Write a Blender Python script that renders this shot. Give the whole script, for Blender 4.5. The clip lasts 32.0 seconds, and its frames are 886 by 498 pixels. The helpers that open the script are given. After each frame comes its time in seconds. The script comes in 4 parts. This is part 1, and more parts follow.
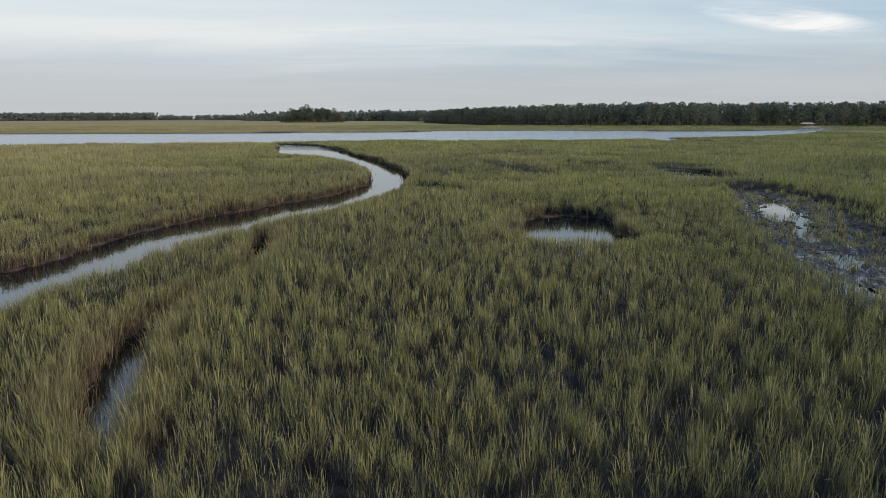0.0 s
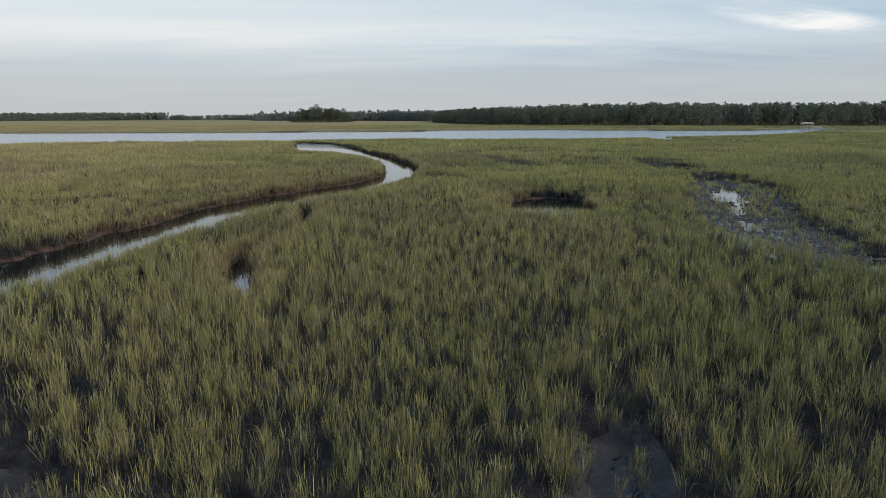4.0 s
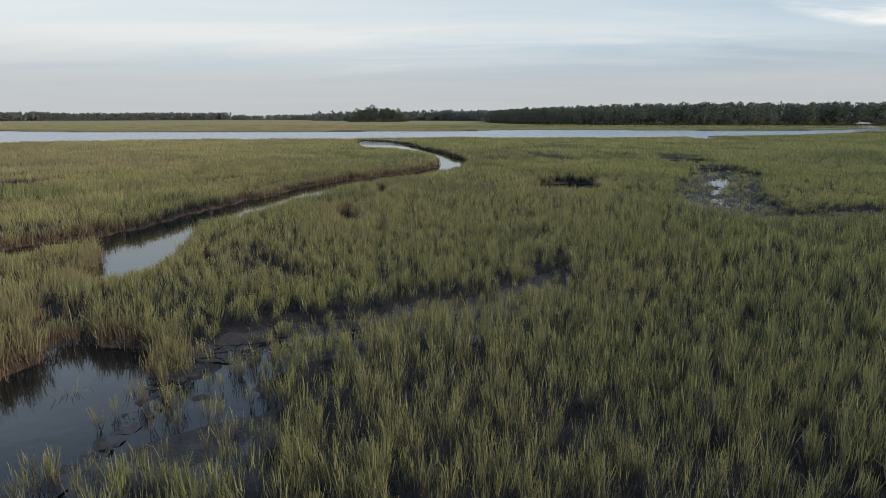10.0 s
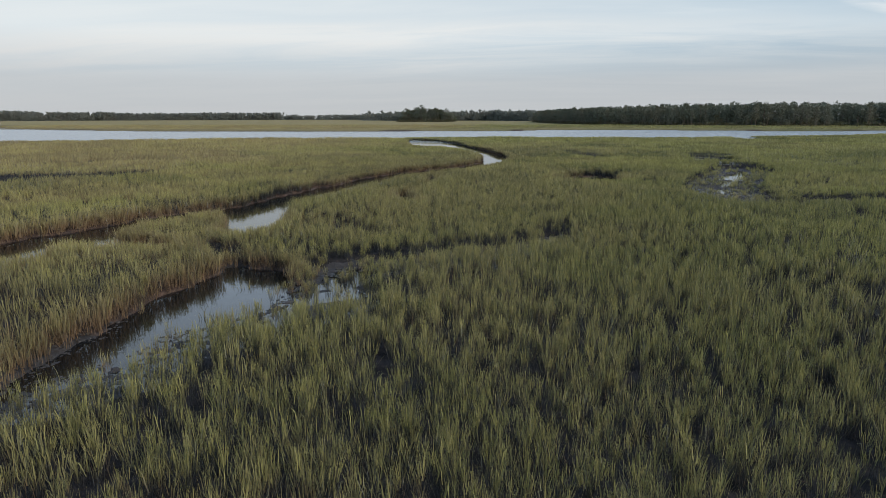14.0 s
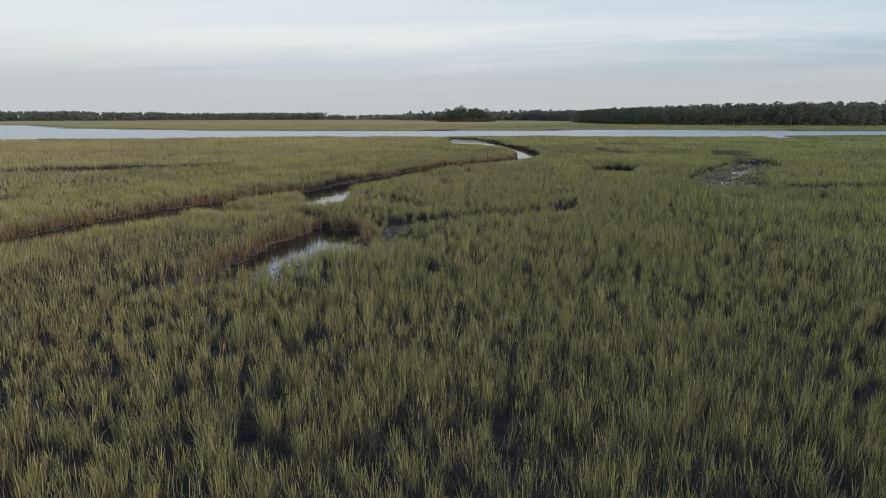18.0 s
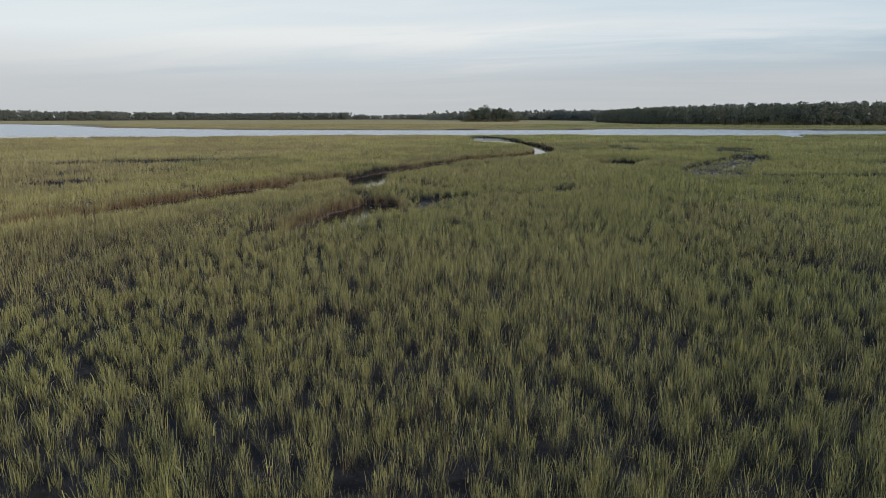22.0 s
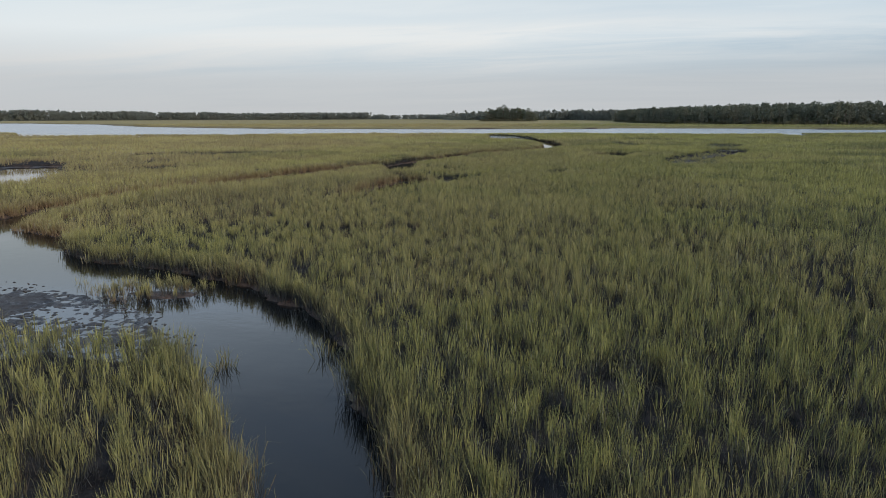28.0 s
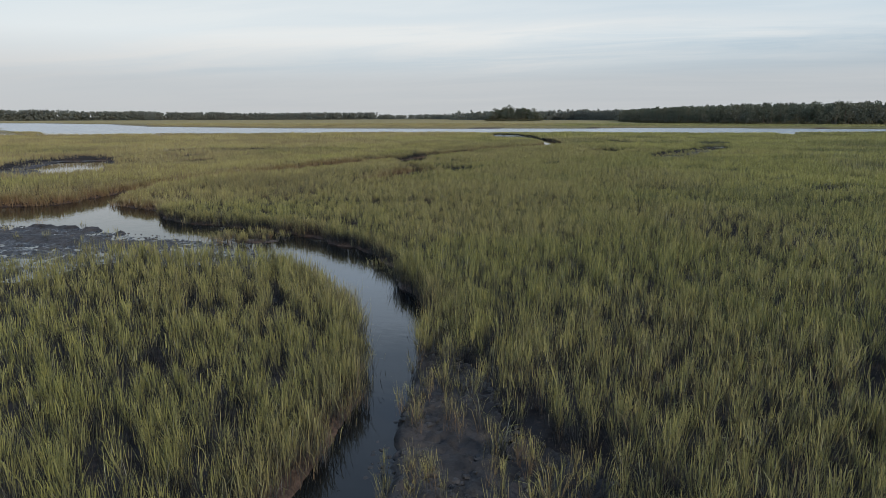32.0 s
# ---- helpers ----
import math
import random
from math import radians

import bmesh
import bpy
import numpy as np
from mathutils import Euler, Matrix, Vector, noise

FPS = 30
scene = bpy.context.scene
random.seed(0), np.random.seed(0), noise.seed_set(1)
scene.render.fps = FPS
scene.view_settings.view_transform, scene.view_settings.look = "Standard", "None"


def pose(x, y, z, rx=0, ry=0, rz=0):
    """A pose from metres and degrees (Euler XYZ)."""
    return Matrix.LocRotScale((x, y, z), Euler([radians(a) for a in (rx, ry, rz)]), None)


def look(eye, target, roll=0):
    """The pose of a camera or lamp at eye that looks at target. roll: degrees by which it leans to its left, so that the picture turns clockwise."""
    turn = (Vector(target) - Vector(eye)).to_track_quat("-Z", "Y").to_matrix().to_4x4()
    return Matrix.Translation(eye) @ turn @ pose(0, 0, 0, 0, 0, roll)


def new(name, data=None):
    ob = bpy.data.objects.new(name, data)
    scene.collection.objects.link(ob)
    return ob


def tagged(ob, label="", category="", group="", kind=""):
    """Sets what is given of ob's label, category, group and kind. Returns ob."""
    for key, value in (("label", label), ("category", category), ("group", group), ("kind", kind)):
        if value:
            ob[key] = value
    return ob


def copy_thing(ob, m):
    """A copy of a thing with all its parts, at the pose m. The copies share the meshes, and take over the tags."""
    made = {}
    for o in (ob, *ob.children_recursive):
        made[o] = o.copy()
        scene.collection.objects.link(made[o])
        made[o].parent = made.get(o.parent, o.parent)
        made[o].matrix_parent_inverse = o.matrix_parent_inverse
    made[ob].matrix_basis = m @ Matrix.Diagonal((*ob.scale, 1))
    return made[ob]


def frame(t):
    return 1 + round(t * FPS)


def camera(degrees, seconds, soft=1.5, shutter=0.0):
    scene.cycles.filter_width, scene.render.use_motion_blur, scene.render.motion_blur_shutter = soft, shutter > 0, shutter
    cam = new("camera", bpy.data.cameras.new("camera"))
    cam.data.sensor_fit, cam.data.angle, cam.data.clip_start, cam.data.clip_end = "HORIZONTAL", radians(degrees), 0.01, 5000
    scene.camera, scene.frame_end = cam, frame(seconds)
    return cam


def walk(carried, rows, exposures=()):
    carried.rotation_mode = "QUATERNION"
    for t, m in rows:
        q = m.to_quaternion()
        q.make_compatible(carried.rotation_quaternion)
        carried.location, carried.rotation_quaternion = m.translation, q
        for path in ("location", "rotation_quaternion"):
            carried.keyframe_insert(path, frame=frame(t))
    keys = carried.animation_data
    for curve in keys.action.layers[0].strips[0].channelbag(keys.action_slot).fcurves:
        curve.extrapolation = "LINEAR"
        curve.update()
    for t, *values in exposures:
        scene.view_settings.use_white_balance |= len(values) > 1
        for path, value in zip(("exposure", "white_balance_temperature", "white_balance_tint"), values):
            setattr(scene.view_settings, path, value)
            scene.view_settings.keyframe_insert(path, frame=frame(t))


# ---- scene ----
cam = camera(71.51, 32.0, soft=0.6)
PATH = [
    (0, pose(0.000, 0.000, 6.000, 77.980, 0.177, -0.000)),
    (0.5, pose(0.027, -1.126, 5.993, 77.980, 0.177, 0.073)),
    (1, pose(0.058, -2.250, 5.987, 77.980, 0.177, 0.146)),
    (1.5, pose(0.092, -3.372, 5.981, 77.980, 0.177, 0.218)),
    (2, pose(0.130, -4.491, 5.975, 77.980, 0.177, 0.291)),
    (2.5, pose(0.171, -5.609, 5.970, 77.980, 0.177, 0.365)),
    (3, pose(0.216, -6.725, 5.966, 77.980, 0.177, 0.456)),
    (3.5, pose(0.265, -7.839, 5.962, 77.980, 0.177, 0.580)),
    (4, pose(0.318, -8.951, 5.959, 77.980, 0.177, 0.754)),
    (4.5, pose(0.376, -10.062, 5.958, 77.980, 0.177, 0.989)),
    (5, pose(0.441, -11.172, 5.957, 77.980, 0.177, 1.275)),
    (5.5, pose(0.514, -12.280, 5.958, 77.980, 0.177, 1.595)),
    (6, pose(0.593, -13.388, 5.961, 77.980, 0.177, 1.935)),
    (6.5, pose(0.680, -14.495, 5.965, 77.980, 0.177, 2.283)),
    (7, pose(0.775, -15.603, 5.971, 77.980, 0.177, 2.648)),
    (7.5, pose(0.877, -16.710, 5.978, 77.980, 0.177, 3.045)),
    (8, pose(0.988, -17.818, 5.988, 77.980, 0.177, 3.489)),
    (8.5, pose(1.108, -18.927, 6.000, 77.980, 0.177, 3.986)),
    (9, pose(1.237, -20.037, 6.014, 77.980, 0.177, 4.520)),
    (9.5, pose(1.377, -21.148, 6.029, 77.980, 0.177, 5.068)),
    (10, pose(1.526, -22.261, 6.045, 77.980, 0.177, 5.604)),
    (10.5, pose(1.685, -23.376, 6.063, 77.980, 0.177, 6.114)),
    (11, pose(1.852, -24.494, 6.080, 77.980, 0.177, 6.610)),
    (11.5, pose(2.028, -25.613, 6.098, 77.980, 0.177, 7.113)),
    (12, pose(2.212, -26.735, 6.115, 77.980, 0.177, 7.644)),
    (12.5, pose(2.406, -27.860, 6.132, 77.980, 0.177, 8.215)),
    (13, pose(2.610, -28.986, 6.148, 77.980, 0.177, 8.811)),
    (13.5, pose(2.825, -30.114, 6.162, 77.980, 0.177, 9.406)),
    (14, pose(3.049, -31.243, 6.175, 77.980, 0.177, 9.975)),
    (14.5, pose(3.282, -32.375, 6.186, 77.980, 0.177, 10.501)),
    (15, pose(3.523, -33.507, 6.195, 77.980, 0.177, 10.991)),
    (15.5, pose(3.772, -34.641, 6.201, 77.980, 0.177, 11.461)),
    (16, pose(4.028, -35.775, 6.204, 77.980, 0.177, 11.925)),
    (16.5, pose(4.291, -36.909, 6.203, 77.980, 0.177, 12.394)),
    (17, pose(4.561, -38.044, 6.200, 77.980, 0.177, 12.852)),
    (17.5, pose(4.838, -39.177, 6.194, 77.980, 0.177, 13.280)),
    (18, pose(5.120, -40.310, 6.185, 77.980, 0.177, 13.656)),
    (18.5, pose(5.407, -41.442, 6.173, 77.980, 0.177, 13.969)),
    (19, pose(5.697, -42.572, 6.160, 77.980, 0.177, 14.236)),
    (19.5, pose(5.989, -43.702, 6.144, 77.980, 0.177, 14.481)),
    (20, pose(6.284, -44.830, 6.127, 77.980, 0.177, 14.731)),
    (20.5, pose(6.581, -45.956, 6.108, 77.980, 0.177, 15.002)),
    (21, pose(6.881, -47.080, 6.089, 77.980, 0.177, 15.287)),
    (21.5, pose(7.184, -48.202, 6.068, 77.980, 0.177, 15.572)),
    (22, pose(7.490, -49.321, 6.047, 77.980, 0.177, 15.840)),
    (22.5, pose(7.799, -50.438, 6.025, 77.980, 0.177, 16.081)),
    (23, pose(8.109, -51.552, 6.003, 77.980, 0.177, 16.294)),
    (23.5, pose(8.421, -52.664, 5.981, 77.980, 0.177, 16.483)),
    (24, pose(8.733, -53.774, 5.960, 77.980, 0.177, 16.651)),
    (24.5, pose(9.047, -54.881, 5.939, 77.980, 0.177, 16.801)),
    (25, pose(9.360, -55.986, 5.918, 77.980, 0.177, 16.937)),
    (25.5, pose(9.674, -57.089, 5.898, 77.980, 0.177, 17.059)),
    (26, pose(9.989, -58.190, 5.879, 77.980, 0.177, 17.170)),
    (26.5, pose(10.303, -59.288, 5.860, 77.980, 0.177, 17.274)),
    (27, pose(10.616, -60.385, 5.841, 77.980, 0.177, 17.371)),
    (27.5, pose(10.930, -61.480, 5.822, 77.980, 0.177, 17.462)),
    (28, pose(11.244, -62.573, 5.804, 77.980, 0.177, 17.550)),
    (28.5, pose(11.557, -63.664, 5.786, 77.980, 0.177, 17.634)),
    (29, pose(11.870, -64.753, 5.769, 77.980, 0.177, 17.715)),
    (29.5, pose(12.182, -65.840, 5.751, 77.980, 0.177, 17.790)),
    (30, pose(12.494, -66.925, 5.734, 77.980, 0.177, 17.858)),
    (30.5, pose(12.806, -68.008, 5.717, 77.980, 0.177, 17.918)),
    (31, pose(13.116, -69.089, 5.700, 77.980, 0.177, 17.971)),
    (31.5, pose(13.426, -70.169, 5.683, 77.980, 0.177, 18.020)),
    (32, pose(13.735, -71.247, 5.666, 77.980, 0.177, 18.067)),
]
walk(cam, PATH)

# ---- world and light ----
SUN_EL, SUN_AZ = radians(26), radians(122)   # azimuth clockwise from +y

world = bpy.data.worlds.new("evening_sky")
scene.world = world
world.use_nodes = True
wn, wl = world.node_tree.nodes, world.node_tree.links
wn.clear()


def wnode(kind, **kw):
    n = wn.new(kind)
    for k, v in kw.items():
        n.inputs[k].default_value = v
    return n


w_out = wn.new("ShaderNodeOutputWorld")
w_bg = wn.new("ShaderNodeBackground")
w_sky = wn.new("ShaderNodeTexSky")
w_sky.sky_type = "NISHITA"
w_sky.sun_disc = False
w_sky.sun_elevation, w_sky.sun_rotation = SUN_EL, SUN_AZ
w_sky.air_density, w_sky.dust_density, w_sky.ozone_density = 1.0, 2.0, 1.5
w_co = wn.new("ShaderNodeTexCoord")
w_sep = wn.new("ShaderNodeSeparateXYZ")
wl.new(w_co.outputs["Generated"], w_sep.inputs[0])


def wmath(op, a, b=None, clamp=False):
    n = wn.new("ShaderNodeMath")
    n.operation, n.use_clamp = op, clamp
    for i, v in enumerate((a, b)):
        if v is None:
            continue
        if isinstance(v, (int, float)):
            n.inputs[i].default_value = v
        else:
            wl.new(v, n.inputs[i])
    return n.outputs[0]


def wramp(fac, *stops):
    n = wn.new("ShaderNodeValToRGB")
    el = n.color_ramp.elements
    while len(el) < len(stops):
        el.new(0.5)
    for e, (p, c) in zip(el, stops):
        e.position, e.color = p, (*c, 1)
    wl.new(fac, n.inputs[0])
    return n.outputs[0]


# direction projected on a high flat cloud layer, so that streaks flatten towards the horizon
zup = wmath("MAXIMUM", w_sep.outputs["Z"], 0.0)
zdiv = wmath("ADD", zup, 0.06)
w_cmb = wn.new("ShaderNodeCombineXYZ")
wl.new(wmath("DIVIDE", w_sep.outputs["X"], zdiv), w_cmb.inputs[0])
wl.new(wmath("DIVIDE", w_sep.outputs["Y"], zdiv), w_cmb.inputs[1])


def cloud(scale, detail, rough, sx, sy, rot, off):
    m = wn.new("ShaderNodeMapping")
    m.inputs["Scale"].default_value = (sx, sy, 1)
    m.inputs["Rotation"].default_value = (0, 0, radians(rot))
    m.inputs["Location"].default_value = (off, off * 0.7, 0)
    wl.new(w_cmb.outputs[0], m.inputs[0])
    n = wnode("ShaderNodeTexNoise", Scale=scale, Detail=detail, Roughness=rough)
    n.inputs["Distortion"].default_value = 0.6
    wl.new(m.outputs[0], n.inputs["Vector"])
    return n.outputs["Fac"]


veil = cloud(0.30, 5.0, 0.55, 0.5, 1.0, 8, 3.1)
wisps = cloud(0.8, 7.0, 0.6, 0.5, 1.2, 14, 7.7)


def wmix(fac, a, b):
    n = wn.new("ShaderNodeMix")
    n.data_type = "RGBA"
    for key, v in (("Factor", fac), ("A", a), ("B", b)):
        if isinstance(v, tuple):
            n.inputs[key].default_value = (*v, 1)
        elif isinstance(v, float):
            n.inputs[key].default_value = v
        else:
            wl.new(v, n.inputs[key])
    return n.outputs["Result"]


# more veil to the west, thinner to the north-east
side = wmath("MULTIPLY", w_sep.outputs["X"], -0.42)
cover = wmath("ADD", wmath("ADD", wmath("MULTIPLY", veil, 1.0), side), wmath("MULTIPLY", wisps, 0.45))
veil_fac = wramp(cover, (0.42, (0, 0, 0)), (0.98, (1, 1, 1)))
low_fac = wramp(zup, (0.0, (1, 1, 1)), (0.055, (0.82, 0.82, 0.82)), (0.120, (0, 0, 0)))
# one feathery bright cloud low in the north-east
ahead = wmath("MAXIMUM", w_sep.outputs["Y"], 0.05)
east, high = wmath("DIVIDE", w_sep.outputs["X"], ahead), wmath("DIVIDE", w_sep.outputs["Z"], ahead)
cu = wmath("SUBTRACT", east, 0.535)
cv = wmath("ADD", wmath("SUBTRACT", high, 0.148), wmath("MULTIPLY", cu, 0.12))
oval = wmath("SQRT", wmath("ADD", wmath("POWER", wmath("DIVIDE", cu, 0.135), 2), wmath("POWER", wmath("DIVIDE", cv, 0.020), 2)))
threads = cloud(1.5, 7.0, 0.6, 0.8, 1.1, 20, 2.3)
feather = wmath("MULTIPLY", wmath("MULTIPLY", wmath("SUBTRACT", 1.15, oval, True), 1.9, True), wramp(threads, (0.38, (0.15, 0.15, 0.15)), (0.60, (1, 1, 1))), True)

# a long pale bank of cloud in the north-west
bank = wmath("ADD", high, wmath("MULTIPLY", wmath("SUBTRACT", wisps, 0.5), 0.10))
band = wmath("MULTIPLY", wramp(bank, (0.080, (0, 0, 0)), (0.128, (1, 1, 1)), (0.155, (0.5, 0.5, 0.5)), (0.20, (0.5, 0.5, 0.5)), (0.275, (0.1, 0.1, 0.1))), wmath("SUBTRACT", 0.85, wmath("MULTIPLY", east, 1.0), True), True)

SKY = 0.1
clear = wmix(0.75, w_sky.outputs[0], (4.1, 5.9, 7.5))
sky = wmix(veil_fac, clear, (6.6, 7.6, 8.2))
streaks = wramp(wisps, (0.40, (0, 0, 0)), (0.66, (1, 1, 1)))
sky = wmix(wmath("MULTIPLY", streaks, wmath("ADD", 0.06, wmath("MULTIPLY", veil_fac, 0.16))), sky, (8.5, 8.75, 8.8))
sky = wmix(wmath("MULTIPLY", band, 0.78), sky, (8.6, 8.6, 8.4))
sky = wmix(wmath("MULTIPLY", low_fac, 0.92), sky, (5.25, 5.35, 5.45))
sky = wmix(feather, sky, (9.3, 9.3, 9.2))
sky = wmix(wramp(zup, (0.30, (0, 0, 0)), (0.46, (0.94, 0.94, 0.94))), sky, wmix(streaks, (3.0, 4.9, 8.2), (5.4, 7.0, 9.4)))
# broken sheet of bright cloud above the pale bank, unseen, added to brighten reflections
sheet = wmath("MULTIPLY", wramp(zup, (0.18, (0, 0, 0)), (0.27, (1, 1, 1)), (0.33, (0.8, 0.8, 0.8)), (0.43, (0, 0, 0))), wramp(wisps, (0.34, (0.35, 0.35, 0.35)), (0.58, (1, 1, 1))))
sky = wmix(sheet, sky, (9.2, 11.4, 14.2))
wl.new(sky, w_bg.inputs["Color"])
w_bg.inputs["Strength"].default_value = SKY
wl.new(w_bg.outputs[0], w_out.inputs[0])

sun = new("sun", bpy.data.lights.new("sun", "SUN"))
sun.data.energy, sun.data.angle, sun.data.color = 2.8, radians(9), (1.0, 0.89, 0.73)
sun.matrix_world = look((0, 0, 50), (-math.sin(SUN_AZ) * 50 * math.cos(SUN_EL), -math.cos(SUN_AZ) * 50 * math.cos(SUN_EL), 50 - 50 * math.sin(SUN_EL)))
scene.view_settings.exposure = 0.0


# ---- materials ----
def material(name):
    m = bpy.data.materials.new(name)
    m.use_nodes = True
    nt = m.node_tree
    nt.nodes.clear()
    out = nt.nodes.new("ShaderNodeOutputMaterial")
    return m, nt, out


class Nodes:
    """Short-hand for building one node tree."""

    def __init__(self, nt):
        self.nt = nt

    def put(self, sock, v):
        if isinstance(v, tuple):
            sock.default_value = (*v, 1) if len(v) == 3 and sock.type == "RGBA" else v
        elif isinstance(v, (int, float)):
            sock.default_value = v
        else:
            self.nt.links.new(v, sock)

    def node(self, kind, **kw):
        n = self.nt.nodes.new(kind)
        for k, v in kw.items():
            self.put(n.inputs[k.replace("_", " ")], v)
        return n

    def pos(self, scale=(1, 1, 1)):
        g = self.nt.nodes.new("ShaderNodeNewGeometry")
        m = self.node("ShaderNodeMapping", Scale=scale)
        self.nt.links.new(g.outputs["Position"], m.inputs["Vector"])
        return m.outputs[0]

    def noise(self, vec, scale, detail=3.0, rough=0.55):
        n = self.node("ShaderNodeTexNoise", Scale=scale, Detail=detail, Roughness=rough)
        self.nt.links.new(vec, n.inputs["Vector"])
        return n.outputs["Fac"]

    def ramp(self, fac, a, b):
        n = self.nt.nodes.new("ShaderNodeMapRange")
        n.interpolation_type = "SMOOTHSTEP"
        self.nt.links.new(fac, n.inputs[0])
        n.inputs[1].default_value, n.inputs[2].default_value = a, b
        return n.outputs[0]

    def mix(self, fac, a, b):
        n = self.nt.nodes.new("ShaderNodeMix")
        n.data_type = "RGBA"
        for key, v in (("Factor", fac), ("A", a), ("B", b)):
            self.put(n.inputs[key], v)
        return n.outputs["Result"]

    def math(self, op, a, b=0.0, clamp=False):
        n = self.nt.nodes.new("ShaderNodeMath")
        n.operation, n.use_clamp = op, clamp
        self.put(n.inputs[0], a)
        self.put(n.inputs[1], b)
        return n.outputs[0]

    def attr(self, name):
        n = self.nt.nodes.new("ShaderNodeAttribute")
        n.attribute_name = name
        return n.outputs["Fac"]

    def bump(self, height, strength, distance):
        n = self.node("ShaderNodeBump", Strength=strength, Distance=distance)
        self.nt.links.new(height, n.inputs["Height"])
        return n.outputs[0]


def grass_material(name):
    m, nt, out = material(name)
    q = Nodes(nt)
    tan, shade, along = q.attr("tan"), q.attr("shade"), q.attr("along")
    fresh = q.mix(shade, (0.074, 0.086, 0.046), (0.312, 0.298, 0.088))
    ripe = q.mix(shade, (0.140, 0.116, 0.068), (0.362, 0.308, 0.138))
    col = q.mix(tan, fresh, ripe)
    # older low leaves: straw brown and grey-green, the grey darkened as painted shade
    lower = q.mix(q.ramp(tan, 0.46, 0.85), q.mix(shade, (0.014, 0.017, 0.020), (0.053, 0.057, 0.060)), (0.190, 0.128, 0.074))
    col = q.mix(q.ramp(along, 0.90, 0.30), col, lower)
    # leaf tips are the palest, most of all on bright tufts
    col = q.mix(q.math("MULTIPLY", q.math("MULTIPLY", q.ramp(along, 0.66, 1.0), q.ramp(shade, 0.3, 0.8)), 0.26), col, (0.400, 0.395, 0.130))
    # some withered leaves
    col = q.mix(q.math("MULTIPLY", q.ramp(shade, 0.86, 0.92), q.math("MULTIPLY", q.ramp(along, 1.02, 0.7), 0.8)), col, (0.225, 0.224, 0.205))
    bs = q.node("ShaderNodeBsdfPrincipled", Base_Color=col, Roughness=0.5)
    bs.inputs["Specular IOR Level"].default_value = 0.3
    tr = q.node("ShaderNodeBsdfTranslucent", Color=col)
    mx = q.node("ShaderNodeMixShader", Fac=0.18)
    nt.links.new(bs.outputs[0], mx.inputs[1])
    nt.links.new(tr.outputs[0], mx.inputs[2])
    nt.links.new(mx.outputs[0], out.inputs[0])
    return m


def ground_material():
    m, nt, out = material("marsh_ground")
    q = Nodes(nt)
    p = q.pos()
    turf, tan = q.attr("turf"), q.attr("tan")
    fine, mid, big = q.noise(p, 9.0, 5, 0.65), q.noise(p, 1.7, 4), q.noise(p, 0.25, 3)
    mud = q.mix(q.ramp(mid, 0.3, 0.7), (0.013, 0.0125, 0.013), (0.037, 0.034, 0.034))
    mud = q.mix(q.math("MULTIPLY", q.ramp(fine, 0.52, 0.75), 0.6), mud, (0.085, 0.062, 0.048))
    grass = q.mix(tan, q.mix(q.ramp(mid, 0.3, 0.7), (0.120, 0.128, 0.046), (0.165, 0.165, 0.062)), q.mix(q.ramp(big, 0.3, 0.7), (0.210, 0.170, 0.078), (0.270, 0.220, 0.105)))
    streak = q.noise(q.pos((0.02, 0.12, 1)), 1.0, 4, 0.6)
    grass = q.mix(q.math("MULTIPLY", q.ramp(streak, 0.5, 0.66), 0.5), grass, (0.225, 0.165, 0.085))
    band = q.noise(q.pos((0.006, 0.16, 1)), 1.0, 3, 0.6)
    grass = q.mix(q.math("MULTIPLY", q.ramp(band, 0.57, 0.66), 0.6), grass, (0.085, 0.075, 0.042))
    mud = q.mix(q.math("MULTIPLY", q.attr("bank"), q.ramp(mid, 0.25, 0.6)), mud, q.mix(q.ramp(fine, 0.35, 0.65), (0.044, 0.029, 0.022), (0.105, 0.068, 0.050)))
    col = q.mix(turf, mud, grass)
    bs = q.node("ShaderNodeBsdfPrincipled", Base_Color=col)
    sep = nt.nodes.new("ShaderNodeSeparateXYZ")
    nt.links.new(p, sep.inputs[0])
    damp = q.ramp(sep.outputs["Z"], -0.20, -0.30)
    q.put(bs.inputs["Roughness"], q.math("SUBTRACT", 0.85, q.math("MULTIPLY", damp, 0.38)))
    q.put(bs.inputs["Specular IOR Level"], q.math("ADD", 0.04, q.math("MULTIPLY", damp, 0.12)))
    h = q.math("ADD", fine, q.math("MULTIPLY", mid, 1.5))
    nt.links.new(q.bump(h, 0.9, 0.05), bs.inputs["Normal"])
    nt.links.new(bs.outputs[0], out.inputs[0])
    return m


